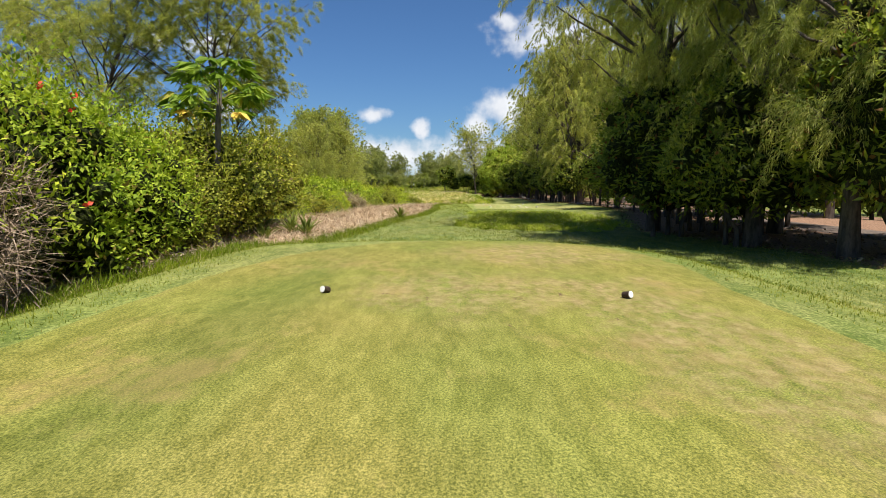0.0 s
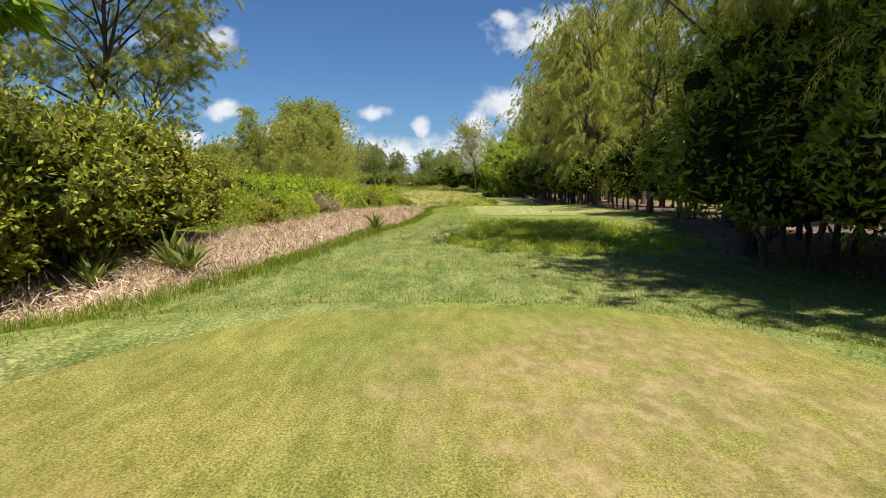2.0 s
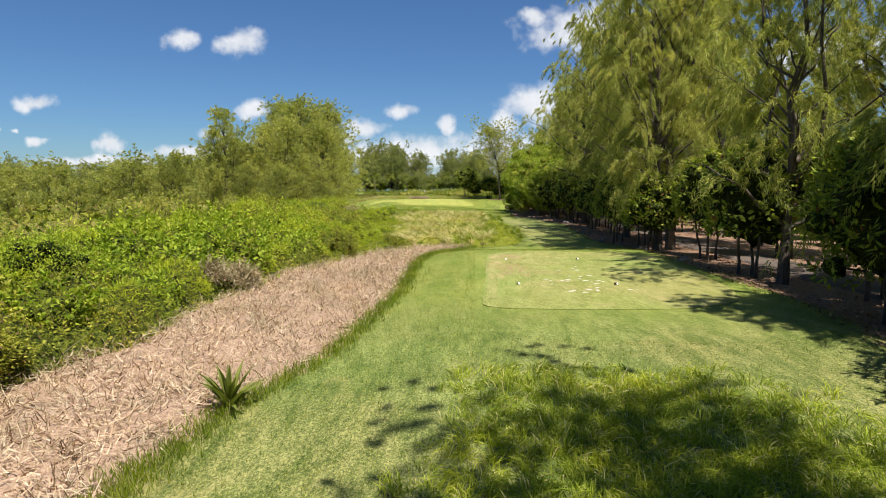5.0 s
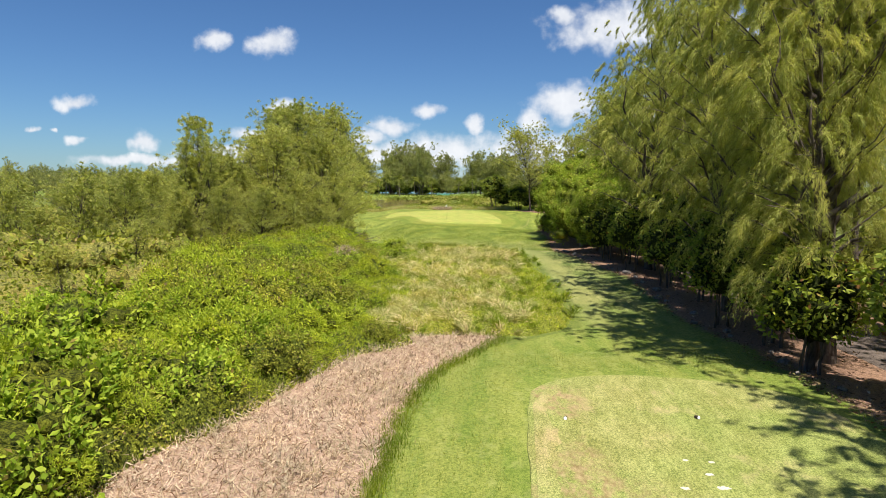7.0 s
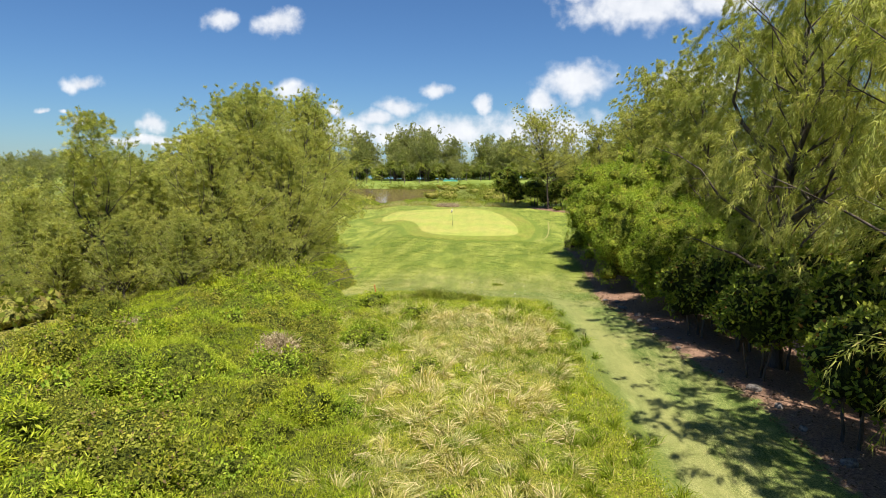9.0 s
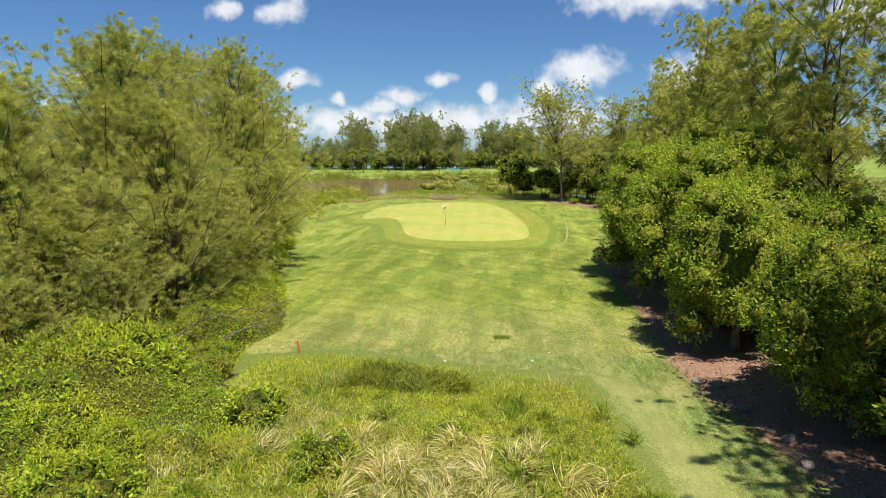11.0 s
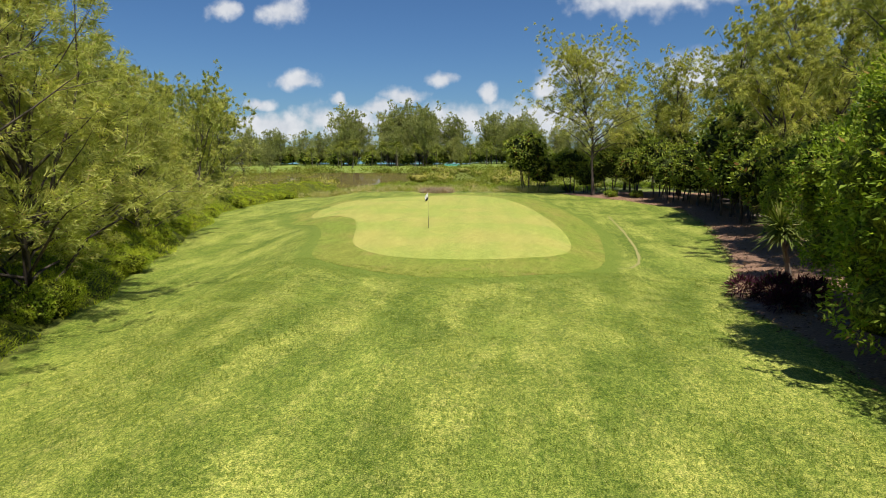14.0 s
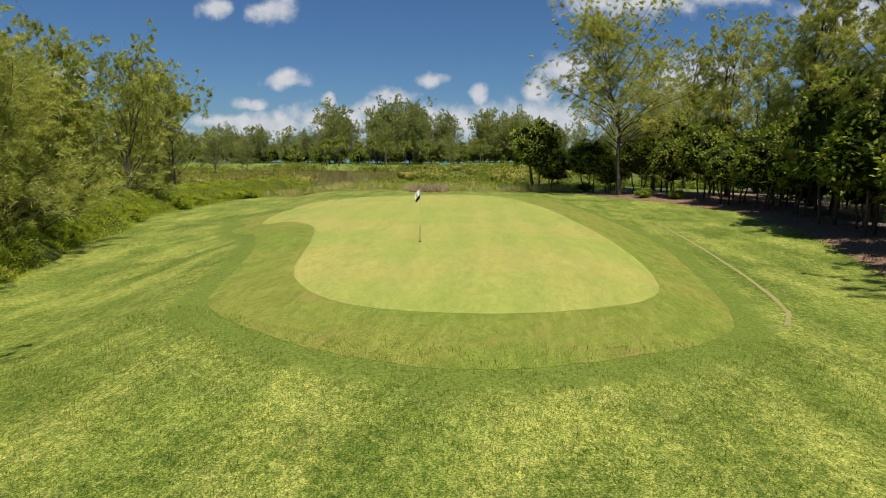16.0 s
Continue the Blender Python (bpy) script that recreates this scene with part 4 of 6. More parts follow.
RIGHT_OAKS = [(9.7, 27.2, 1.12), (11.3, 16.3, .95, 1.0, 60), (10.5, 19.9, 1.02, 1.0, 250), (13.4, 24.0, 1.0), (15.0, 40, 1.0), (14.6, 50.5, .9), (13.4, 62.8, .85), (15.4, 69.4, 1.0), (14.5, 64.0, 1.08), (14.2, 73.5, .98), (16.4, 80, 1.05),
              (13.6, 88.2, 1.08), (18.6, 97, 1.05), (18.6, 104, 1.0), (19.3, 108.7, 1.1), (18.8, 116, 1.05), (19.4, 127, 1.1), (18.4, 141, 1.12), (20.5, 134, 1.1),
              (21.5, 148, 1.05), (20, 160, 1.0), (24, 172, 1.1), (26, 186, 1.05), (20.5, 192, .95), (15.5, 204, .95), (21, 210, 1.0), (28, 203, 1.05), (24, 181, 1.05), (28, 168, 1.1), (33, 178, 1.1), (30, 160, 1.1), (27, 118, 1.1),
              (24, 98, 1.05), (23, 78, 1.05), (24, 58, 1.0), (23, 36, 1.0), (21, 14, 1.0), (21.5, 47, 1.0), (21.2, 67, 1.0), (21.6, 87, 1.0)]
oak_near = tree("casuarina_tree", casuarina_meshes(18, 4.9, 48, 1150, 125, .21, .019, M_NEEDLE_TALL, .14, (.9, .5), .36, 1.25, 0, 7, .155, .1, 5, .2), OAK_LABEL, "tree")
NEAR_OAKS = RIGHT_OAKS[:4] + [p for p in RIGHT_OAKS if p[:2] in ((13.4, 62.8), (15.4, 69.4), (14.5, 64.0), (13.6, 88.2))]
plant_out(oak_near, NEAR_OAKS, "casuarinas along the cart track")
RIGHT_OAKS = [p for p in RIGHT_OAKS if p not in NEAR_OAKS]
front = [p for p in RIGHT_OAKS if p[0] < 17 and p[1] < 93]
for root, rows in zip((oak_a, oak_b, oak_c, oak_d), split(front, 2) + split([p for p in RIGHT_OAKS if p not in front], 2)):
    plant_out(root, rows, "casuarinas along the cart track")
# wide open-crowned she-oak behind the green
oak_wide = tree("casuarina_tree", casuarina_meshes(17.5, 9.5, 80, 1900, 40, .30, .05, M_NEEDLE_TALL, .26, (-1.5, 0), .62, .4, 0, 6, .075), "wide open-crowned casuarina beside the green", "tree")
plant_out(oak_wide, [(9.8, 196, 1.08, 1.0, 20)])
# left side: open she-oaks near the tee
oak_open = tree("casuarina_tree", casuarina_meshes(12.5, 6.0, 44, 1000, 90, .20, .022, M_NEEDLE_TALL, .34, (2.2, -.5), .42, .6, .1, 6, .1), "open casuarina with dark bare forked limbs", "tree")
plant_out(oak_open, [(-12.9, 33.3, 1.0, 1.0, 10), (-12.7, 35.4, .72, 1.0, 60), (-18, 31, 1.02, 1.0, 70), (-23, 37, 1.0, 1.0, 200)])
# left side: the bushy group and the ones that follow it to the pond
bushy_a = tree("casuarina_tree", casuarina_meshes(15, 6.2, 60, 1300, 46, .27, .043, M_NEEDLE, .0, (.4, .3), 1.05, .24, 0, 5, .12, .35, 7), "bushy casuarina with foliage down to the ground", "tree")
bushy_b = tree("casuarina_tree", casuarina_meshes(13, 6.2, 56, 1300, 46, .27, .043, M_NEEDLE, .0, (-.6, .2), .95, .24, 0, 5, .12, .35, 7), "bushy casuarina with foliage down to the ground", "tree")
LEFT_OAKS = [(-20.5, 107.5, .62), (-20, 115, .8), (-24, 121.5, .85), (-19.3, 119, .7), (-28, 116, .85), (-27, 107, .75), (-30, 109, .7), (-25.2, 102, .66), (-31, 102, .62), (-34.5, 110, .7),
             (-18.6, 99.5, .42), (-21, 97, .46), (-24, 95.5, .46), (-17.4, 103.4, .46), (-27.5, 94.5, .46), (-19.8, 103, .56), (-31, 96, .5),
             (-23, 111.9, 1.12, 1.06), (-26.4, 128.6, 1.25, 1.1), (-21.2, 123.6, 1.06, 1.18), (-27.6, 98.5, .84, 1.05), (-18.2, 110.5, .78, 1.15), (-22, 102.5, .86, 1.05), (-30.5, 112, .72), (-35, 101, .55),
             (-25.5, 118.5, 1.1, 1.08), (-31, 124, .78), (-22.5, 132, 1.02, 1.12), (-29.5, 137, 1.0), (-27.5, 143.5, .9), (-34, 157.5, 1.02), (-33.5, 149, .95), (-41, 150, .8), (-38, 131, .7),
             (-45.2, 197.5, .85, 1.4), (-47.5, 196, .9, 1.2), (-51, 200, .9), (-41, 171, .85), (-48, 181, .9), (-56, 190, .85), (-40, 116, .6), (-47, 140, .72), (-60, 170, .9), (-42, 106, .62), (-50, 112, .6), (-58, 104, .55), (-48, 98, .5), (-36, 92, .55), (-55, 124, .6), (-66, 116, .55), (-66, 140, .6), (-30, 90, .55), (-37.5, 161, .8), (-39.5, 167, .75), (-43, 176, .8), (-45, 187, .8), (-36.5, 145, .9), (-52, 178, .9), (-47, 162, .85), (-29, 150, .85), (-31.5, 155, .8), (-36, 163, .85), (-38.5, 168.5, .8, 1.35), (-39.6, 179, .8, 1.45), (-28, 104, .7), (-24.5, 106.5, .9), (-33, 106, .62), (-40, 99, .5), (-45, 105, .55), (-53, 105, .6), (-60, 112, .6), (-72, 108, .6), (-80, 120, .65), (-90, 112, .7), (-74, 128, .65), (-62, 130, .65), (-44, 122, .65), (-36, 118, .7), (-100, 124, .7), (-86, 134, .7)]
LOW_OAKS = [(-14.5, 45, .36), (-18.5, 50, .4), (-24, 56, .42), (-17.5, 59, .34), (-28, 65, .45), (-21.5, 71, .38), (-32, 77, .46), (-25.5, 84, .42), (-36, 60, .46), (-42, 72, .5), (-19.5, 79, .3), (-46, 86, .5), (-38, 90, .5), (-29, 50, .42), (-52, 64, .5), (-58, 80, .55)]
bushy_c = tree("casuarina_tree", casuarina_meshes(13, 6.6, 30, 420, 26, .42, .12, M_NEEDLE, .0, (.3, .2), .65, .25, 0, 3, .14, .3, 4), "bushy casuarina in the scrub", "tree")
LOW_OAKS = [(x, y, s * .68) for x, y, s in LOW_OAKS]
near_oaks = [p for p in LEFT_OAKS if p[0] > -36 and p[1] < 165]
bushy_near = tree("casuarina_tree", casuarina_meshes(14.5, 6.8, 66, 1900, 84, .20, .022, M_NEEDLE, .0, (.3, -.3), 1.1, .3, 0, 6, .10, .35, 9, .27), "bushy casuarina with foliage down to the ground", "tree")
first_oaks = [p for p in near_oaks if p[0] > -26 and p[1] < 124]
near_oaks = [p for p in near_oaks if p not in first_oaks]
plant_out(bushy_near, first_oaks, "bushy casuarinas beside the hole")
for root, rows in zip((bushy_a, bushy_b), split(near_oaks, 2)):
    plant_out(root, rows, "bushy casuarinas beside the hole")
plant_out(bushy_c, [p for p in LEFT_OAKS if p not in near_oaks + first_oaks] + LOW_OAKS, "bushy casuarinas in the scrub")
# far belt beyond the pond and on the flanks
far_a = tree("casuarina_tree", casuarina_meshes(21.5, 8.4, 30, 760, 14, .8, .18, M_NEEDLE_DARK, .02, (1, 0), .6, .0, 0, 3, .15, .7, 6), "far casuarina in a belt beyond the pond", "tree")
far_b = tree("casuarina_tree", casuarina_meshes(19, 8.0, 28, 700, 14, .8, .18, M_NEEDLE_DARK, .02, (-1, 0), .65, .0, 0, 3, .15, .7, 6), "far casuarina in a belt beyond the pond", "tree")
belt = [(x + rng.normal() * 3, 455 + rng.uniform(-22, 26) + .05 * abs(x), s * rng.uniform(.8, 1.12)) for x, s in
        [(-205, .8), (-190, .75), (-172, .9), (-160, .95), (-150, .8), (-141, .95), (-132, .9), (-122, 1.0), (-112, .85), (-104, .8), (-95, .9), (-88, 1.05), (-80, 1.1), (-73, 1.12), (-67, 1.05), (-61, 1.25),
         (-55, 1.25), (-49, 1.15), (-43, 1.2), (-36, .75), (-28, .6), (-18, .7), (-10, .9), (-3, .95), (5, 1.0), (12, .95), (20, .9), (28, .9), (38, .85), (50, .9), (62, .9), (78, .9), (95, .9)]]
flank = [(-95 - 30 * k + rng.normal() * 14, 205 + rng.uniform(-50, 120), rng.uniform(.36, .55)) for k in range(9)] + \
        [(-75 + rng.normal() * 16, 170 + 22 * k, rng.uniform(.36, .5)) for k in range(6)] + [(-70 - 16 * k, 135 + rng.uniform(-30, 50), rng.uniform(.3, .45)) for k in range(12)] + \
        [(-62 - 175 * rng.random() ** .8, rng.uniform(150, 330), rng.uniform(.42, .6)) for k in range(64)] + \
        [(38 + rng.uniform(-6, 22), 6 + 13 * k, rng.uniform(.6, .85)) for k in range(16)] + [(26 + 9 * k, 224 + rng.uniform(-14, 60), rng.uniform(.6, .8)) for k in range(7)] + \
        [(-130 + 30 * k, -60 + rng.uniform(-20, 10), .7) for k in range(9)] + [(-45 + rng.uniform(-10, 5), -30 + 12 * k, .5) for k in range(6)]
belt += [(x + rng.normal() * 4, 470 + rng.uniform(-6, 26), rng.uniform(.5, .88)) for x in range(-370, 110, 7)] + [(rng.uniform(-108, -34), 452 + rng.uniform(-10, 20), rng.uniform(1.12, 1.42)) for _ in range(13)] + [(rng.uniform(-16, 24), 455 + rng.uniform(-10, 20), rng.uniform(.95, 1.25)) for _ in range(7)]
for root, rows in zip((far_a, far_b), split(belt + flank, 2)):
    plant_out(root, rows, "distant casuarinas")

# mango-like trees on the cart-track side
MANGO = "dense dark-green broadleaf tree beside the cart track"
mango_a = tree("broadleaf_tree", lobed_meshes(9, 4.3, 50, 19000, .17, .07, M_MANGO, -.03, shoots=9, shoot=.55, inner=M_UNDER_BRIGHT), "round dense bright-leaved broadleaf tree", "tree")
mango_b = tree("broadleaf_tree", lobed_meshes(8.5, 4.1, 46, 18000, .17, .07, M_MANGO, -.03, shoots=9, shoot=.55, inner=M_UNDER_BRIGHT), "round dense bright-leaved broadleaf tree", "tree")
for root, rows in zip((mango_a, mango_b), split([(11.6, 98.6, .80), (11.0, 107.5, .98), (11.6, 116.2, 1.06), (11.2, 124.6, 1.24), (13.6, 119, 1.25), (12.6, 131, 1.0), (13.2, 110, .95),
                                                 (15.5, 128, 1.1), (14.5, 101, .8), (16.8, 147, .75)], 2)):
    plant_out(root, rows, "round broadleaf trees")
dark_a = tree("broadleaf_tree", lobed_meshes(7, 3.1, 34, 6200, .25, .09, M_DARKLEAF, .04, .13, 3, M_BARK, (.16, .38), M_UNDER_SHADE, 7, .5), MANGO, "tree")
dark_b = tree("broadleaf_tree", lobed_meshes(6, 2.6, 22, 1700, .30, .16, M_DARKLEAF, .14, .11, 3, M_BARK, (.2, .38), M_UNDER_SHADE), MANGO, "tree")
dark_c = tree("broadleaf_tree", lobed_meshes(6.5, 2.4, 22, 1700, .30, .16, M_DARKLEAF, .2, .11, 3, M_BARK, (.2, .38), M_UNDER_SHADE), MANGO, "tree")
plant_out(dark_a, [(10.4, 20.4, .95, .85), (9.4, 24.4, 1.05, .85), (12.5, 30.6, 1.15), (12.6, 15.6, 1.05), (12.8, 24, 1.05), (13.6, 35.5, 1.0), (11.3, 25.8, 1.05), (15.5, 28, 1.2), (15.8, 18, 1.25), (16.5, 38, 1.1), (13.5, 6.5, 1.1), (14.2, 43.2, .9)],
          "dark broadleaf trees under the casuarinas")
DARK = [(14, -2, 1.4), (16.2, 47.1, 1.0), (14.2, 52.5, .95), (14.8, 58.6, .9), (13.6, 66.5, .85), (15.4, 70.5, .9), (13.8, 76, .85), (14.6, 84, .9), (12.8, 90.5, .9), (15.4, 93, .95), (13.2, 95, .75),
        (.4, 202.5, 1.3), (2.8, 205, 1.0), (7, 201.5, 1.15), (9.2, 200, 1.0), (12.2, 197, 1.2), (14.6, 192.5, 1.25), (17, 189, 1.3), (19, 184.5, 1.3), (20.6, 179.5, 1.35), (21.5, 174, 1.3), (21.8, 167.5, 1.3), (21.5, 160.5, 1.3),
        (16.6, 148.5, 1.25), (17.4, 154.5, 1.35), (17.8, 160.5, 1.3), (18.2, 166, 1.35), (18.6, 171.5, 1.3), (18.2, 177, 1.3), (16.9, 182.5, 1.2),
        (11, 204, 1.1), (16, 199, 1.3), (20, 194, 1.3), (24, 188, 1.4), (26, 180, 1.4), (20.6, 153.5, 1.3), (19.8, 147, 1.2), (21, 141, 1.3), (27, 134, 1.4), (19.5, 128.5, 1.1), (18.9, 163.4, .9), (25, 170, 1.4), (26, 160, 1.4),
        (19.5, 60, 1.1), (20, 80, 1.1), (20.5, 92, 1.1), (20.5, 110, 1.2), (20, 48, 1.1), (12.8, 62, .75), (12.6, 70, .75), (12.8, 80, .8), (11.8, 86, .75), (11.2, 92.5, .8), (12.4, 101.5, .85), (14.8, 107, 1.0), (15.5, 113, 1.0), (14.5, 88, 1.0), (15.5, 100, 1.0)]
DARK = [(x, y, k * rng.uniform(.75, 1.15), rng.uniform(.8, 1.15)) if y > 140 else (x, y, k) for x, y, k in DARK]
for root, rows in zip((dark_b, dark_c), split(DARK, 2)):
    plant_out(root, rows, "dark broadleaf trees under the casuarinas")
under = [(x + rng.normal() * 3, 486 + rng.uniform(-4, 8), rng.uniform(2.4, 3.4)) for x in range(-370, 120, 5)] + [(x + rng.normal() * 3, 456 + rng.uniform(-8, 14), rng.uniform(1.5, 2.4)) for x in range(-370, 120, 6)]
hedge = tree("hedge_shrub", lobed_meshes(3.4, 2.4, 9, 300, .5, .34, M_DARKLEAF, .0, .08, 1, M_BARK, (.3, .45), M_UNDER_SHADE), "leafy dark-green hedge shrub at the course boundary", "shrub")
plant_out(hedge, [(27 + rng.normal(), -6 + 6.3 * k, rng.uniform(.8, 1.4)) for k in range(38)] + under, "hedges beyond the course")

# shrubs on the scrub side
sh_a = tree("shrub", lobed_meshes(3.6, 2.1, 38, 5600, .13, .06, M_SHRUB, -.1, .05, 3, M_TWIG, (.12, .36), M_UNDER_SHADE, 11, .8), "tall bright-green leafy shrub beside the tee", "shrub")
sh_b = tree("shrub", lobed_meshes(3.0, 2.2, 36, 5600, .11, .056, M_SHRUB_DULL, -.05, .05, 3, M_TWIG, (.12, .36), None, 8, .65), "dense olive-green shrub with small glossy leaves", "shrub")
sh_c = tree("shrub", lobed_meshes(1.7, 1.7, 16, 1100, .16, .09, M_SHRUB, -.2, .03, 2, M_TWIG, (.2, .38), None, 4, .45), "low bright-green shrub beside the rough", "shrub")
sh_d = tree("salt_bush", lobed_meshes(1.3, 2.2, 7, 340, .24, .14, M_SCRUB, -.3, .02, 2, M_TWIG, (.2, .36), M_UNDER_DRY), "low yellowish-green salt scrub", "shrub")
plant_out(sh_a, [(-7.4, 8.3, .95), (-7.2, 11.4, 1.08), (-6.5, 12.9, .85), (-6.7, 9.9, .95), (-8.6, 14.0, 1.0), (-6.7, 5.2, .9), (-9.6, 10.5, 1.15), (-9.5, 6, 1.1), (-10.5, 17.5, .95), (-8.5, 1, 1.0), (-12, 13, 1.1), (-15.5, 20, 1.0), (-13.5, 48.5, .6), (-11, 44.0, .7)], "tall shrubs beside the tee")
plant_out(sh_b, [(-7.8, 17.8, 1.25), (-7.2, 15.9, .95), (-7.9, 20.8, 1.35), (-8.3, 24.2, 1.4), (-8.7, 27.4, 1.3), (-8.8, 30.6, 1.1), (-11.8, 21, 1.15), (-13, 26, 1.1), (-11.4, 31, .8), (-15, 31, .9), (-17, 25, 1.2), (-14.5, 38, .8),
                 (-20, 44, .9), (-9.8, 33, .62), (-26, 48, .9), (-30, 60, 1.0), (-36, 70, 1.0), (-22, 90, .8)], "olive shrubs beside the straw strip")
plant_out(sh_c, [(x, y, k * (1.3 if 44 < y < 104 else 1.0)) for x, y, k in [(-9.3, 37, .9), (-8.6, 40.5, .95), (-10.8, 39, 1.1), (-8.2, 44, .9), (-9.2, 47.5, 1.0), (-8.2, 51.2, 1.0), (-9.4, 54.0, 1.15), (-7.3, 57.2, .85), (-11.8, 50.5, 1.2), (-11.5, 56.5, 1.1), (-6.4, 61, .75), (-8.2, 62, .9),
                 (-10.2, 66, 1.0), (-6.6, 66, .7), (-14, 62, 1.2), (-12.8, 70, 1.0), (-9.6, 72.5, .85), (-15, 78, 1.0), (-11.8, 80, .9), (-17, 85, 1.0), (-13.6, 89, .9), (-15.5, 95, .95), (-14.2, 101, .9),
                 (-16.5, 104.5, .9), (-14.6, 108.5, .8), (-16.2, 113, .9), (-17.6, 118, .9), (-20, 123, .9), (-21.5, 130, .95), (-24.6, 137, .9), (-27, 145, .9), (-29.5, 153, .8), (-32.5, 161, .8), (-35.5, 169, .8), (-38, 178, .8), (-38.5, 188, .8),
                 (-36, 197, .8), (-30, 203, .7), (-22, 207, .6), (-12, 209, .55), (3.5, 207, .7), (7, 204.5, .7), (14.5, 189.5, .6), (11.6, 191.5, .6), (-4.6, 71, .5), (-7, 75, .6), (-5.2, 79.5, .45), (-8.6, 83, .7), (-2.6, 84.5, .4), (-6.2, 88, .6), (-9.8, 91, .7), (-4.4, 93.6, .5), (-1.2, 95.5, .4), (-7.6, 96.5, .6), (-.6, 74.5, .35)]], "low green shrubs")
feather = tree("shrub", lobed_meshes(1.9, 1.6, 15, 3400, .17, .036, M_FEATHER, -.25, .03, 2, M_TWIG, (.2, .42), None, 8, .5), "bushy light-green shrub with fine feathery leaves", "shrub")
olive = tree("shrub", lobed_meshes(1.8, 1.7, 16, 2600, .11, .06, M_SHRUB_DULL, -.25, .03, 2, M_TWIG, (.2, .4), None, 6, .4), "low olive-green shrub with small round leaves", "shrub")
bushes = []
while len(bushes) < 110:
    y = rng.uniform(37, 104)
    edge = float(np.interp(y, LEFT_Y, LEFT_X))
    right = float(np.interp(y, STRAW_Y, STRAW_L)) - 1.0 if y < 66 else edge + 3.2 - 3 * step(y, 92, 103)
    x = right - rng.random() ** 1.2 * 12
    if all(math.hypot(x - a[0], y - a[1]) > 1.7 for a in bushes):
        bushes.append((x, y, rng.uniform(.7, 1.25) * (1.2 if x < right - 2.5 else .75), rng.uniform(.75, 1.15)))
fringe = [(float(np.interp(y, LEFT_Y, LEFT_X)) - rng.uniform(.2, 2.6), y, rng.uniform(.45, .85), rng.uniform(.7, 1.1)) for y in np.arange(97, 204, 2.3)]
plant_out(feather, fringe + [b for k, b in enumerate(bushes) if k % 5 < 3], "bushes in the undergrowth")
plant_out(olive, [b for k, b in enumerate(bushes) if k % 5 > 2], "bushes in the undergrowth")
carpet = []
while len(carpet) < 100:
    y = rng.uniform(44, 235)
    x = float(np.interp(y, LEFT_Y, LEFT_X)) - 9 - rng.random() ** 1.25 * 66
    if all(math.hypot(x - a[0], y - a[1]) > 2.6 for a in carpet):
        carpet.append((x, y, rng.uniform(1.2, 2.1)))
plant_out(sh_d, carpet + [(rng.uniform(-20, 14), rng.uniform(211, 222), rng.uniform(.7, 1.1)) for _ in range(10)] +
          [(rng.uniform(-26, 24), rng.uniform(224, 306), rng.uniform(1.2, 2.0)) for _ in range(34)], "low salt scrub")


def papaya():
    root = thing("papaya_tree", "slender papaya tree with lobed leaves, some yellowing", "tree")
    wood = Soup().tube([(0, 0, -.2), (.03, .02, 1.5), (.05, 0, 3.0), (.1, .02, 4.1)], [.11, .085, .07, .05], 9)
    part("trunk", wood.mesh("papaya_trunk", M_BARK_PALE, True), root)
    leaf, stalk, old = Soup(), Soup(), Soup()
    for k in range(34):
        a, f = k * 2.4, (-.2 if k % 11 == 1 else rng.uniform(-.1, 1))
        d = np.array([math.cos(a), math.sin(a), .2 + .9 * f])
        d = d / np.linalg.norm(d)
        p0 = np.array([.08, .02, 3.3 + .75 * max(f, 0)])
        L = rng.uniform(.65, 1.05)
        p2 = p0 + d * L - [0, 0, .12 * L]
        stalk.tube([p0, p0 + d * L * .55, p2], [.014, .011, .008], 4)
        out = unit(d * [1, 1, 0])
        spread = np.array([-out[1], out[0], 0])
        for j in range(7):
            b = (j - 3) * .55
            w = out * math.cos(b) + spread * math.sin(b) - np.array([0, 0, .35 + .1 * abs(j - 3)])
            (old if k % 11 == 1 else leaf).leaves(p2[None], w[None], 2, (.34 if k % 11 == 1 else .52) - .04 * abs(j - 3), .15, .12, 0, .02, .1)
    part("crown", leaf.mesh("papaya_leaves", M_PAPAYA_LEAF), root, "lobed green leaves")
    part("lower_crown", old.mesh("papaya_old_leaves", M_PAPAYA), root, "yellowing lower leaves")
    part("crown_stalk", stalk.mesh("papaya_stalks", M_SHRUB), root)
    root.matrix_basis = pose(-6.25, 17.7, float(height(-6.25, 17.7)), 0, 2, 30) @ Matrix.Diagonal((1.22, 1.22, 1.2, 1))


papaya()


def blades(n, length, width, mat, name, tilt=(15, 75), z0=0.0):
    """A rosette of stiff sword leaves, folded and tapered."""
    s = Soup()
    for k in range(n):
        a, e = k * 2.4 + rng.normal() * .2, radians(rng.uniform(*tilt))
        L = length * rng.uniform(.7, 1.1)
        d = np.array([math.cos(a) * math.cos(e), math.sin(a) * math.cos(e), math.sin(e)])
        side = np.array([-math.sin(a), math.cos(a), 0]) * width / 2
        up = np.cross(side, d) * .5
        pts = []
        for t, w in ((0, .7), (.35, 1), (.7, .7), (1, .03)):
            c = d * L * t + np.array([0, 0, z0 - .35 * L * t * t * math.cos(e)])
            pts += [c - side * w + up * w, c, c + side * w + up * w]
        q = [[i * 3 + j, i * 3 + j + 1, i * 3 + j + 4, i * 3 + j + 3] for i in range(3) for j in range(2)]
        s.put(pts, q)
    return s.mesh(name, mat)


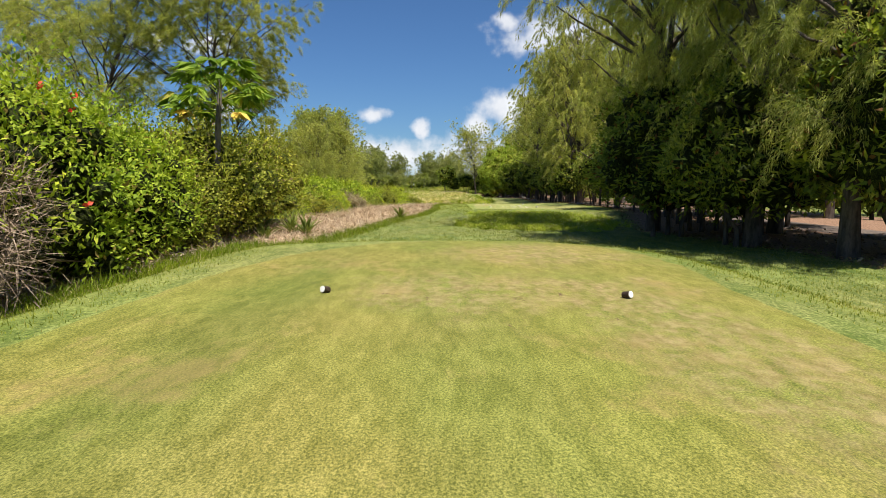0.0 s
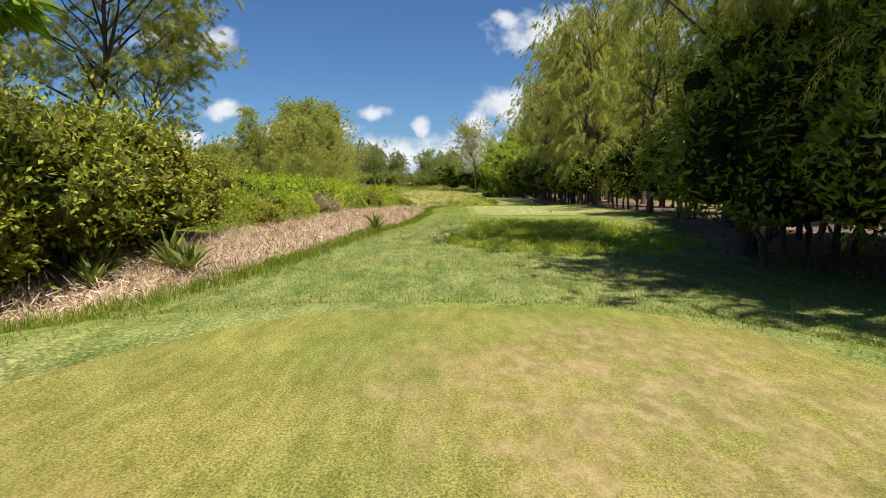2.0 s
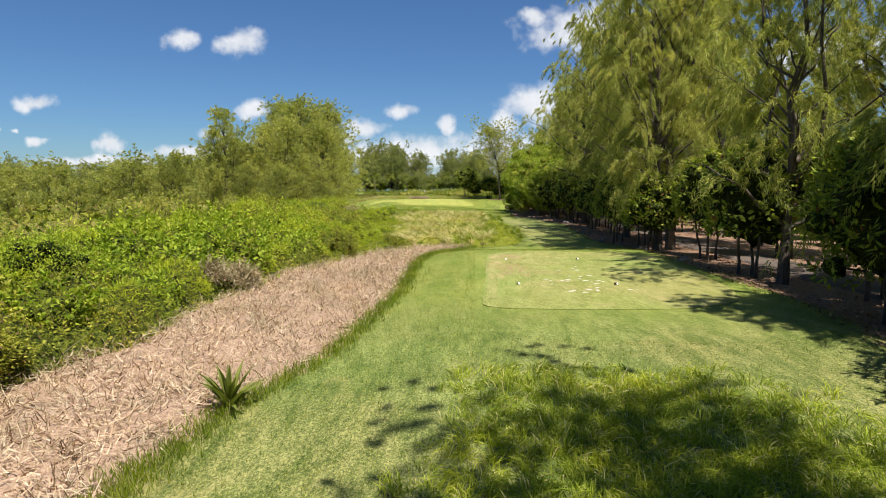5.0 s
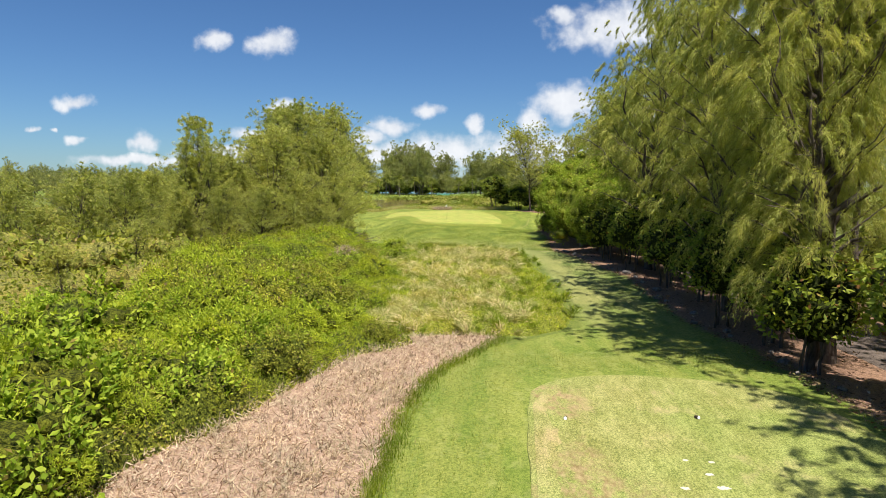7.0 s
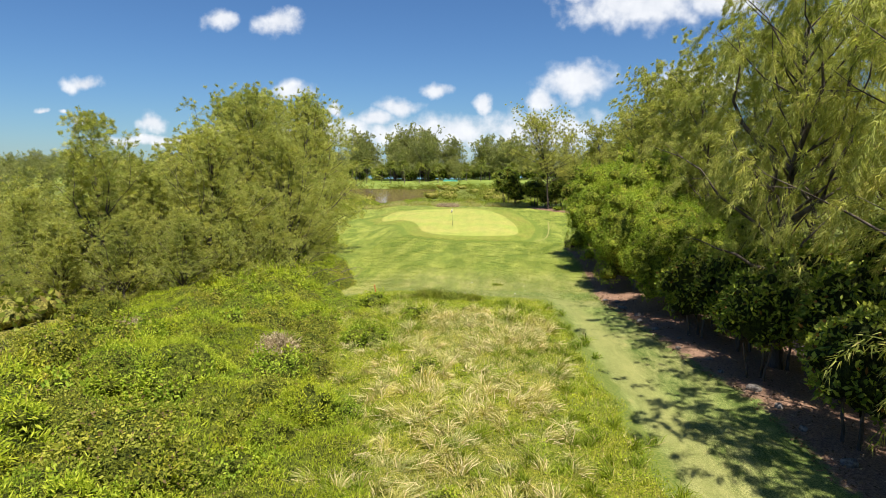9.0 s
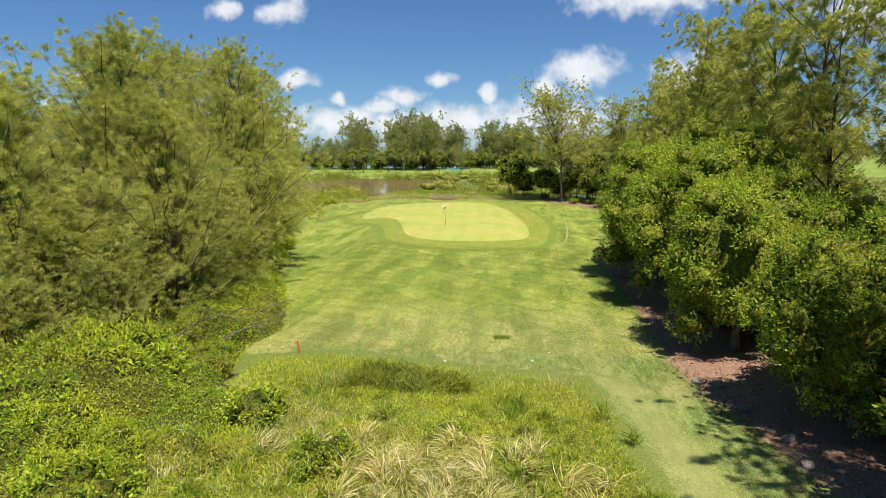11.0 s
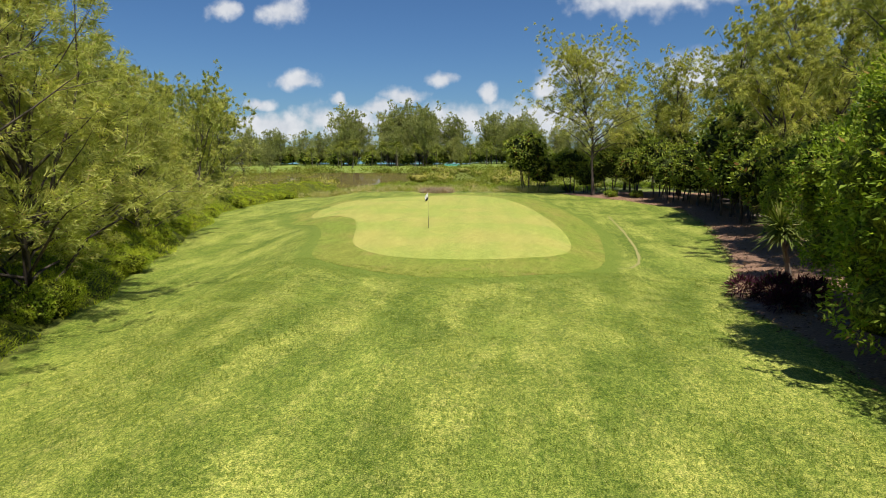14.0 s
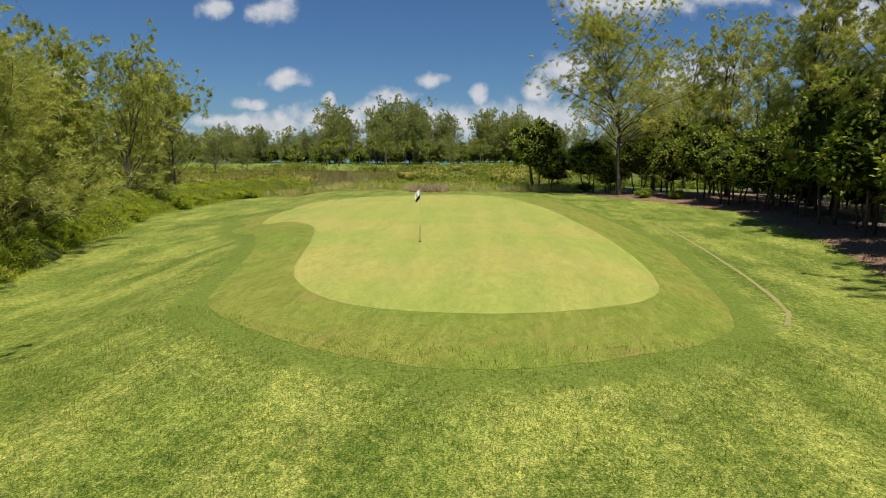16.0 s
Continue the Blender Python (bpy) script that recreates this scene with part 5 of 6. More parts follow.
def sword_leaf(length, width, mat, bend):
    """One stiff folded leaf along x that arches and tapers to a point."""
    pts = []
    for t, w in ((0, .6), (.3, 1), (.65, .72), (1, .03)):
        c = np.array([length * t * math.cos(.5), 0, length * (t * math.sin(.5) - bend * t * t)])
        pts += [c + [0, -width / 2 * w, .25 * width * w], c, c + [0, width / 2 * w, .25 * width * w]]
    q = [[i * 3 + j, i * 3 + j + 1, i * 3 + j + 4, i * 3 + j + 3] for i in range(3) for j in range(2)]
    return Soup().put(pts, q).mesh("sword_leaf", mat)


def aloe(x, y, s, label="spiky yellow-green agave at the edge of the straw"):
    root = thing("agave", label, "plant", "agaves along the straw strip")
    for k in range(28):
        ob = part("leaf", SWORDS[k % 3], root)
        e = rng.uniform(0, 62)
        ob.matrix_basis = pose(0, 0, .02, 0, -e, k * 137.5 + rng.uniform(-12, 12))
        ob.scale = (rng.uniform(.75, 1.1),) * 3
    root.matrix_basis = pose(x, y, float(height(x, y)), 0, 0, rng.uniform(0, 360)) @ Matrix.Diagonal((s, s, s, 1))


SWORDS = [sword_leaf(.75, .10, M_YUCCA, b) for b in (.12, .2, .3)]
for x, y, s in ((-4.65, 22.4, 1.3), (-5.4, 23.2, 1.35), (-6.1, 21.6, 1.2), (-5.6, 20.4, 1.0), (-2.3, 36.8, 1.3), (-6.9, 25.0, 1.1)):
    aloe(x, y, s)


def screw_palm(x, y):
    root = thing("dracaena_tree", "leaning dracaena with drooping sword leaves beside the flower bed", "tree")
    w = Soup().tube([(0, 0, -.2), (-.15, .05, .9), (-.42, .05, 1.8), (-.55, .1, 2.6)], [.16, .12, .10, .08], 9)
    w.tube([(-.3, .05, 1.3), (-.05, .2, 2.0), (.1, .25, 2.5)], [.09, .08, .06], 7)
    part("trunk", w.mesh("dracaena_trunk", M_BARK_PALE, True), root)
    for px, py, pz in ((-.55, .1, 2.6), (.1, .25, 2.5), (-.45, .0, 2.2)):
        ob = part("leaf_head", blades(110, 1.5, .11, M_YUCCA, "dracaena_leaves", (-20, 80)), root)
        ob.matrix_basis = pose(px, py, pz)
    root.matrix_basis = pose(x, y, float(height(x, y)))


screw_palm(12.2, 139.2)


def coconut(meshes=None):
    root = thing("coconut_palm", "far coconut palm with arching fronds", "palm", "coconut palms")
    w = Soup().tube([(0, 0, -.3), (.3, 0, 3), (.5, 0, 6.5), (.6, .1, 10)], [.28, .18, .16, .13], 7)
    part("trunk", w.mesh("palm_trunk", M_BARK_PALE, True), root)
    g = Soup()
    for k in range(20):
        a, e = k * 2.4, radians(rng.uniform(-25, 70))
        L = rng.uniform(3.2, 4.2)
        d = np.array([math.cos(a) * math.cos(e), math.sin(a) * math.cos(e), math.sin(e)])
        t = np.linspace(0, 1, 12)[:, None]
        line = np.array([.6, .1, 10]) + d * L * t - np.array([0, 0, 1]) * L * .45 * t ** 2
        side = np.array([-math.sin(a), math.cos(a), 0])
        for sgn in (-1, 1):
            g.leaves(line[1:], np.repeat((side * sgn + d * .6 - [0, 0, .5])[None], 11, 0), 2, 1.05, .24, .12, .1, .06, .05)
    part("crown", g.mesh("palm_crown", M_PALM), root)
    return root


plant_out(coconut(), [(x, 405 + rng.uniform(-14, 20), s * 1.08) for x, s in ((-92, .9), (-85, 1.0), (-78, 1.05), (-74, .85), (-67, 1.0), (-58, 1.0), (-51, .95), (-40, .9), (-24, .85), (-15, .95), (4, .9), (-104, .8))], "coconut palms beyond the pond")


# ---- grasses and straw ----
def hashed(i, j, k):
    v = np.sin(i * 127.1 + j * 311.7 + k * 74.7) * 43758.5453
    return v - np.floor(v)


def billow(x, y, cell, k):
    """Rounded domes of uneven size, packed side by side: 0 between them, 1 on the highest."""
    i, j = np.floor(x / cell), np.floor(y / cell)
    best = np.zeros_like(x)
    for a in (-1, 0, 1):
        for b in (-1, 0, 1):
            cx = (i + a + .15 + .7 * hashed(i + a, j + b, k)) * cell
            cy = (j + b + .15 + .7 * hashed(i + a, j + b, k + 1)) * cell
            d = ((x - cx) ** 2 + (y - cy) ** 2) / (cell * .8) ** 2
            best = np.maximum(best, (.5 + .5 * hashed(i + a, j + b, k + 2)) * np.sqrt(np.clip(1 - d, 0, 1)))
    return best


def thicket(name, box, res, inside, top, mat, layers, label, category="undergrowth"):
    """A mass of low growth: its dense inside as a billowing sheet with shade in its colour, and leaves or blades all
    over it.
    """
    root = thing(name, label, category, "", "stuff")
    x0, x1, y0, y1 = box
    X, Y = np.meshgrid(np.arange(x0, x1, res), np.arange(y0, y1, res), indexing="ij")
    X, Y = X + res * .3 * rng.normal(size=X.shape), Y + res * .3 * rng.normal(size=X.shape)
    I = inside(X, Y)
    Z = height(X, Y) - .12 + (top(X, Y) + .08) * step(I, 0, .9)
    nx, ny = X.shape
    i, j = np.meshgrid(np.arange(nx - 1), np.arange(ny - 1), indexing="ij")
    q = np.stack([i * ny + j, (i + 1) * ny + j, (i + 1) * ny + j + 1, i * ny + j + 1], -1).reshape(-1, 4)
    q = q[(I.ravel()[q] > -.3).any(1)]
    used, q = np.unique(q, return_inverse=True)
    part("understorey", raw_mesh("understorey", np.stack([X, Y, Z], -1).reshape(-1, 3)[used], q.reshape(-1, 4), mat, True), root, "dense inside, shade painted into its colour")
    for layer, n, length, width, leaf, m, where, proud in layers:
        x, y = rng.uniform(x0, x1, n), rng.uniform(y0, y1, n)
        ok = (inside(x, y) > .05) & where(x, y)
        x, y = x[ok], y[ok]
        f = lambda u, v: height(u, v) - .12 + (top(u, v) + .08) * step(inside(u, v), 0, .9)
        z, e = f(x, y), .12
        normal = unit(np.stack([(z - f(x + e, y)) / e, (z - f(x, y + e)) / e, 1 + 0 * z], -1))
        part(layer, Soup().skin(np.stack([x, y, z], -1), normal, length, width, leaf, .5 if leaf else .45, proud).mesh(layer, m), root)


def soft(x, y, s, k):
    """A slow wander between about -1 and 1."""
    return np.sin(x * s + k) * np.cos(y * s * .8 + 1.7 * k) * .6 + np.sin(x * s * .43 + y * s * .61 + 2.3 * k) * .5


def mounds(name, x, y, radius, per, length, width, mat, label, squash=.7, droop=.1, leaf=True, lift=.3, category="undergrowth"):
    """Low rounded masses of leaves or grass over the ground."""
    r = radius * rng.uniform(.6, 1.4, len(x))
    at = np.stack([x, y, height(x, y) + r * lift], -1)
    single(name, Soup().clumps(at, r, per, length, width, squash, droop, leaf).mesh(name, mat), label, category, "stuff")


def scatter(n, x0, x1, y0, y1, inside):
    x, y = rng.uniform(x0, x1, n), rng.uniform(y0, y1, n)
    ok = inside(x, y)
    return x[ok], y[ok]


def tufts(name, x, y, per, length, width, mat, label, spread=.45, droop=0.0, foot=.05, lift=0.0, category="grass", lie=0.0):
    s = Soup()
    at = np.stack([x, y, height(x, y) + lift], -1)
    way = np.repeat([[0, 0, 1.]], len(x), 0)
    if lie:
        way = unit(rng.normal(size=(len(x), 3)) * [1, 1, .1] + [0, 0, lie])
    s.needles(at, way, per, length, width, spread, droop, foot)
    single(name, s.mesh(name, mat), label, category, "stuff")


def in_straw(x, y):
    return (x < np.interp(y, STRAW_Y, STRAW_R) - .1) & (x > np.interp(y, STRAW_Y, STRAW_L) - .8)


x, y = scatter(26000, -9, 3, 8, 68, in_straw)
tufts("dead_grass", x, y, 5, .26, .024, M_STRAW, "thick mat of dry pinkish-brown dead grass", .45, .0, .10, .06, "dry grass", .45)
x, y = scatter(2600, -9, 3, 8, 68, lambda x, y: in_straw(x, y) & (rng.random(len(x)) < .5))
tufts("dead_stalks", x, y, 3, .55, .018, M_TWIG, "dry broken stalks and twigs in the straw", .8, 0, .1, .0, "dry grass")
x, y = scatter(3000, -9, 3, 8, 67, lambda x, y: in_straw(x, y) & (soft(x, y, 1.6, 3) + rng.normal(size=len(x)) * .4 > .1))
mounds("straw_clumps", x, y, .3, 30, .28, .02, M_STRAW, "matted clumps of dry pinkish straw", .7, .2, False, .2, "dry grass")
y = rng.uniform(8, 67.5, 4200)
x = np.interp(y, STRAW_Y, STRAW_R) + .1 + .2 * rng.normal(size=4200)
tufts("edge_grass", x, y, 10, .19, .014, M_LONG, "longer green grass along the edge of the straw", .4, 0, .07)
x, y = scatter(3600, 1.0, 10.5, 26, 40, lambda x, y: rounded(x, y, 5.4, 33.2, 3.0, 4.2, 2.2) + .8 * soft(x, y, 1.3, 2) + 2.4 * (rng.random(len(x)) - .6) < .1)
single("bank_grass", Soup().fountains(np.stack([x, y, height(x, y)], -1), 24, .33, .016, .45).mesh("bank_grass", M_ROUGH), "long bright-green grass on the bank before the forward tee", "grass", "stuff")


def in_rough(x, y):
    return (x < np.interp(y, ROUGH_Y, ROUGH_X)) & (y > 66.8 + .1 * x) & (y < 103.8 - .25 * x) & (x > np.interp(y, LEFT_Y, LEFT_X) - 2)


def leafy_inside(x, y):
    edge = np.interp(y, LEFT_Y, LEFT_X)
    right = np.where(y < 66, np.interp(y, STRAW_Y, STRAW_L) - .35, edge + 4.3 + 1.6 * np.sin(y * .35) - 1.0 * step(y, 92, 101))
    right = right - 4.0 * step(y, 99, 106) + .6 * soft(x, y, 1.1, 1)
    return np.minimum(np.minimum(right - x, x - edge + 11 + 3 * soft(x, y, .3, 3)), np.minimum(y - 35, 116 - y))


def leafy_top(x, y):
    edge = np.interp(y, LEFT_Y, LEFT_X)
    tall = (.5 + 1.0 * step(edge + 3 - x, 0, 5) * (1 - .5 * step(edge - 5 - x, 0, 6))) * (.55 + .3 * step(y, 60, 80))
    return tall * (1.6 * billow(x, y, 2.6, 3) ** 1.7 + .55 * billow(x, y, 1.05, 7) ** 1.3) + .14 * billow(x, y, .45, 11)


LEAFY = lambda x, y: soft(x, y, .45, 4) + .5 * soft(x, y, 1.3, 2) + .25 * np.clip(-9 - x, -2, 2) > 0
OLIVE = lambda x, y: soft(x, y, .6, 9) + .4 * soft(x, y, 1.5, 4) > .45
# no leaves in the gaps: there the sheet's painted shade shows
BUSH = lambda x, y: (billow(x, y, 2.6, 3) > .3 + .14 * rng.random(len(x))) & (billow(x, y, 1.05, 7) > .16 + .24 * rng.random(len(x)))
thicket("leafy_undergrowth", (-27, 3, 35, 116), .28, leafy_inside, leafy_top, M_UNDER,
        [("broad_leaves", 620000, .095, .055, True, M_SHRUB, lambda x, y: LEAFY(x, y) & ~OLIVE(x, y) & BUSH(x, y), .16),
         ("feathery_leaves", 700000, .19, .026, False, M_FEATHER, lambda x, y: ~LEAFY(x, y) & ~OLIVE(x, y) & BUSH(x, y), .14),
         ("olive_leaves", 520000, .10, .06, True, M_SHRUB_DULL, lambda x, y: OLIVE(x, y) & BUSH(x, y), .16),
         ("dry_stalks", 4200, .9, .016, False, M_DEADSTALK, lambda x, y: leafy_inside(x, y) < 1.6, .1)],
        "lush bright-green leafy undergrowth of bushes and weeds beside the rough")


def scrub_inside(x, y):
    return np.minimum(np.interp(y, LEFT_Y, LEFT_X) - 7 - x + 2 * soft(x, y, .2, 1), np.minimum(np.minimum(y - 46, x + 92) + 6 * soft(x, y, .16, 4), 150 - y + 5 * soft(x, y, .2, 2)))


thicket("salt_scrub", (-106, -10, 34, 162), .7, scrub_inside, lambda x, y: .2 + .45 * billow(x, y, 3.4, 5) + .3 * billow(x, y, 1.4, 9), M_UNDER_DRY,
        [("scrub_leaves", 120000, .30, .17, True, M_SCRUB, lambda x, y: soft(x, y, .3, 2) > -.7, .15),
         ("grey_twigs", 9000, .5, .04, False, M_DEADSTALK, lambda x, y: soft(x, y, .25, 6) > .25, .1)],
        "yellow-green low scrub with grey twiggy patches covering the flat ground")


def rough_inside(x, y):
    return np.minimum(np.minimum(np.interp(y, ROUGH_Y, ROUGH_X) - .3 + .25 * soft(x, y, 2.2, 5) - x, x - np.interp(y, LEFT_Y, LEFT_X) - 1), np.minimum(y - 67.3 - .1 * x, 103.2 - .25 * x - y))


def rough_top(x, y):
    smooth = step(x, 1.5, 4.5) * step(y, 70, 78)
    return (1 - .65 * smooth) * (1 - .8 * step(y + .25 * x, 95, 102)) * (.03 + .42 * billow(x, y, 1.4, 2) + .18 * billow(x, y, .6, 6))


SEEDY = lambda x, y: (soft(x, y, .5, 8) + .6 * soft(x, y, 1.7, 3) + .4 * np.exp(-((x - .5) / 3.5) ** 2) + .5 * (rng.random(len(x)) - .5) - 1.2 * step(x, 2.2, 4.5) > .42)
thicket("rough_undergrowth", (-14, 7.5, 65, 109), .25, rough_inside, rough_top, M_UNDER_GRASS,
        [("green_blades", 140000, .20, .024, False, M_ROUGH, lambda x, y: ~SEEDY(x, y) & ((billow(x, y, .6, 6) > .25) | (x > 3)), .08),
         ("seeding_blades", 140000, .34, .016, False, M_SEED, lambda x, y: SEEDY(x, y) & (billow(x, y, 1.4, 2) > .3), .12),
         ("low_leaves", 60000, .10, .06, True, M_FEATHER, lambda x, y: ~SEEDY(x, y) & (soft(x, y, .8, 5) > -.2), .08)],
        "unmown rough of bright-green grass and pale seeding tussocks", "grass")


x, y = scatter(1500, -13, 6, 66, 108, lambda x, y: in_rough(x, y) & (y < 99) & (np.sin(x * .9) + np.sin(y * .5 + 1) + rng.normal(size=len(x)) * .8 > -.3))
single("grass_tussocks", Soup().fountains(np.stack([x, y, height(x, y) + .6 * rough_top(x, y)], -1), 56, .6, .026, .3).mesh("grass_tussocks", M_LONG), "bright-green grass tussocks in the rough", "grass", "stuff")
x, y = scatter(1300, -10, 5, 67, 95, lambda x, y: in_rough(x, y) & (x < 3.6) & (np.exp(-((x + .8) / 4.6) ** 2) * 1.15 + .7 * soft(x, y, 1.1, 4) + rng.normal(size=len(x)) * .5 > .85))
single("seeding_grass", Soup().fountains(np.stack([x, y, height(x, y) + .6 * rough_top(x, y)], -1), 64, .85, .028).mesh("seeding_grass", M_SEED), "pale seeding grass tussocks arching over in the rough", "grass", "stuff")


def margin_inside(x, y):
    return np.minimum(np.minimum(np.interp(y, LEFT_Y, LEFT_X) + .2 + .5 * soft(x, y, .9, 2) - x, x - np.interp(y, LEFT_Y, LEFT_X) + 8), np.minimum(y - 104, 214 - y))


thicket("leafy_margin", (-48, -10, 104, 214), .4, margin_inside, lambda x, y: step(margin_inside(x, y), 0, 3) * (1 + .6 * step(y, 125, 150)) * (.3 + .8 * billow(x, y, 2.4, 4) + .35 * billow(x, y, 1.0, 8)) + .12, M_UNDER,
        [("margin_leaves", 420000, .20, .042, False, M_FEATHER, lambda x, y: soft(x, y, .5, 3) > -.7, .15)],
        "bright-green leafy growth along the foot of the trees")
x, y = scatter(1900, -78, 26, 201, 224, lambda x, y: (y > 202.5 + 3 * np.sin(x * .15)) & (soft(x, y, .5, 3) + .8 * rng.random(len(x)) > .2))
mounds("pond_cover", x, y, .55, 46, .22, .12, M_SHRUB, "bright-green low growth on the pond margin", .8, .1, True, .5)
x, y = scatter(300, -95, 10, 207, 222, lambda x, y: (soft(x, y, .4, 1) > .1) & ((x < -52) | (x > -25) | (y < 212)))
mounds("pond_bushes", x, y, .95, 90, .24, .14, M_BANK, "olive bushes scattered over the pond margin", .8, .1, True, .5)
x, y = scatter(760, -120, -48, 206, 300, lambda x, y: x < -57 + 4 * soft(y, x, .1, 2) - .06 * (y - 206))
mounds("pond_scrub", x, y, 2.0, 110, .28, .17, M_BANK, "bushy green scrub round the pond", .8, .1, True, .5)
x, y = scatter(170, -84, 0, 303, 318, lambda x, y: y > 309 + 4 * np.sin(x * .2))
mounds("far_bank_bushes", x, y, 2.0, 130, .46, .28, M_BANK, "dark green bushes along the far bank of the pond", .75, .1, True, .5)
x, y = scatter(300, -20, 14, 214, 300, lambda x, y: x > -20 + .12 * (y - 214))
mounds("bank_scrub", x, y, 1.3, 80, .28, .16, M_BANK, "bright-green scrub beside the pond", .8, .1, True, .5)
x, y = scatter(500, -40, 6, 200, 206, lambda x, y: x > -40)
mounds("pond_edge_grass", x, y, .5, 30, .6, .06, M_SEED, "tall pale grass behind the green", 1.0, -.5, False, .3, "grass")
x, y = scatter(1700, -9, 1, 97.5, 103.4, lambda x, y: np.hypot((x + 4.4) / 3.0, (y - 100.6) / 1.7) + .5 * soft(x, y, 1.9, 4) + .35 * rng.random(len(x)) < .9)
single("reed_clump", Soup().fountains(np.stack([x, y, height(x, y)], -1), 30, .8, .028, .3).mesh("reed_clump", M_BANK), "olive-green reedy clump at the end of the rough", "grass", "stuff")


def on_lawn(x, y):
    ok = (x > np.interp(y, STRAW_Y, STRAW_R)) & (x < np.interp(y, LITTER_Y, LITTER_X) + .5)
    tee = np.minimum(rounded(x, y, .8, 2, 4.3, 15.6, 3.8), rounded(x, y, 7.2, 51, 4.7, 10.0, 2.5))
    return ok & (tee > .1)


x, y = scatter(130000, -7, 13, 3, 66, on_lawn)
tufts("lawn_grass", x, y, 2, .06, .013, M_BLADE, "short mown lawn grass", .6, .0, .03)
x, y = scatter(240000, -16, 12, 101, 140, lambda x, y: (x > np.interp(y, LEFT_Y, LEFT_X)) & (x < np.interp(y, LITTER_Y, LITTER_X)) & (y > 104 - .25 * x) & (y < 137 + .05 * (x + 5) ** 2)
               & (soft(x, y, 5.3, 2) + .7 * soft(x, y, 11, 5) + rng.normal(size=len(x)) * .7 > -.1))
tufts("fairway_grass", x, y, 2, .065, .017, M_FAIRWAY, "mown grass of the fairway before the green", .55, .0, .04)


# ---- golf things ----
def tee_marker(x, y, turn):
    root = thing("tee_marker", "short dark log with a white painted end lying on the tee", "tee marker", "tee markers")
    bm = bmesh.new()
    bmesh.ops.create_cone(bm, cap_ends=True, segments=20, radius1=.05, radius2=.05, depth=.13)
    bmesh.ops.bevel(bm, geom=[e for e in bm.edges if e.calc_face_angle(0) > 1], offset=.008, segments=2, affect="EDGES")
    me = bpy.data.meshes.new("marker_log")
    bm.to_mesh(me)
    bm.free()
    me.materials.append(M_LOG)
    log = part("log", me, root)
    log.matrix_basis = pose(0, 0, .05, 90, 0, 0)
    ang = np.linspace(0, 2 * np.pi, 24, endpoint=False)
    ring = lambda r, d: np.stack([r * np.cos(ang), np.full(24, d), r * np.sin(ang) + .05], -1)
    s = Soup()
    s.put(np.concatenate([ring(.047, -.063), ring(.047, -.068), ring(.044, -.070)]),
          [[i + 24 * k, (i + 1) % 24 + 24 * k, (i + 1) % 24 + 24 * (k + 1), i + 24 * (k + 1)] for k in range(2) for i in range(24)])
    s.put(ring(.044, -.070), [np.arange(24)])
    part("painted_end", s.mesh("marker_end", M_WHITE), root, "white painted end")
    root.matrix_basis = pose(x, y, float(height(x, y)) + .022, -13, 0, turn)


for x, y, a in ((-1.244, 8.71, -34), (3.047, 8.42, 36), (3.97, 56.74, -8), (7.62, 57.19, 28), (4.03, 49.17, 20), (7.78, 49.33, 38)):
    tee_marker(x, y, a)


def flagstick(x, y):
    z = float(height(x, y)) + .057
    root = thing("flagstick", "golf flagstick with a white and black hanging flag in the hole", "flagstick")
    part("pole_lower", Soup().tube([(0, 0, -.1), (0, 0, .75)], [.017, .017], 10).mesh("pole_lower", M_POLE, True), root, "dark lower pole")
    part("pole_upper", Soup().tube([(0, 0, .75), (0, 0, 2.62)], [.012, .010], 10).mesh("pole_upper", simple("pale_pole", (.42, .42, .2), (.5, .5, .26), 20, .4, .4, .05), True), root, "thin pale upper pole")
    # a limp flag: folds hanging down from the top of the pole
    def cloth(name, u0, u1, v0, v1, mat, holder, label):
        n, m = 9, 8
        u, v = np.meshgrid(np.linspace(u0, u1, n), np.linspace(v0, v1, m), indexing="ij")
        px = -.02 - .26 * u * (1 - .35 * v)
        py = .05 * np.sin(u * 9 + v * 2) * (.3 + v)
        pz = 2.6 - .50 * v - .30 * u * (1 - v * .35)
        pts = np.stack([px, py, pz], -1).reshape(-1, 3)
        q = [[i * m + j, (i + 1) * m + j, (i + 1) * m + j + 1, i * m + j + 1] for i in range(n - 1) for j in range(m - 1)]
        back = pts + [0, .006, 0]
        s = Soup().put(np.concatenate([pts, back]), [list(f) for f in q] + [[a + n * m for a in f[::-1]] for f in q])
        return part(name, s.mesh(name, mat, True), holder, label)
    flag = cloth("flag", 0, 1, 0, .62, M_WHITE, root, "white cloth")
    cloth("flag_band", 0, 1, .62, 1, M_BLACK, flag, "black lower band")
    root.matrix_basis = pose(x, y, z)
    ang = np.linspace(0, 2 * np.pi, 24, endpoint=False)
    # closed disc on top: the shade inside the hole is painted near black
    rim = Soup().put(np.stack([.054 * np.cos(ang), .054 * np.sin(ang), 0 * ang + .004], -1), [np.arange(24)])
    rim.tube([(0, 0, -.1), (0, 0, .003)], [.054, .054], 24)
    cup = single("golf_hole", rim.mesh("golf_hole", M_CUP_SHADE), "golf hole in the green, its shaded inside painted on a disc", "golf hole")
    cup.matrix_basis = pose(x, y, z)


flagstick(-7.62, 152.7)


def stake(x, y):
    s = Soup().tube([(0, 0, -.2), (0, 0, .60), (0, 0, .62)], [.03, .03, .022], 8)
    ob = single("hazard_stake", s.mesh("hazard_stake", M_RED, False), "short red hazard stake in the rough edge", "stake")
    ob.matrix_basis = pose(x, y, float(height(x, y)), 4, -6, 0)


stake(-9.6, 106.1)


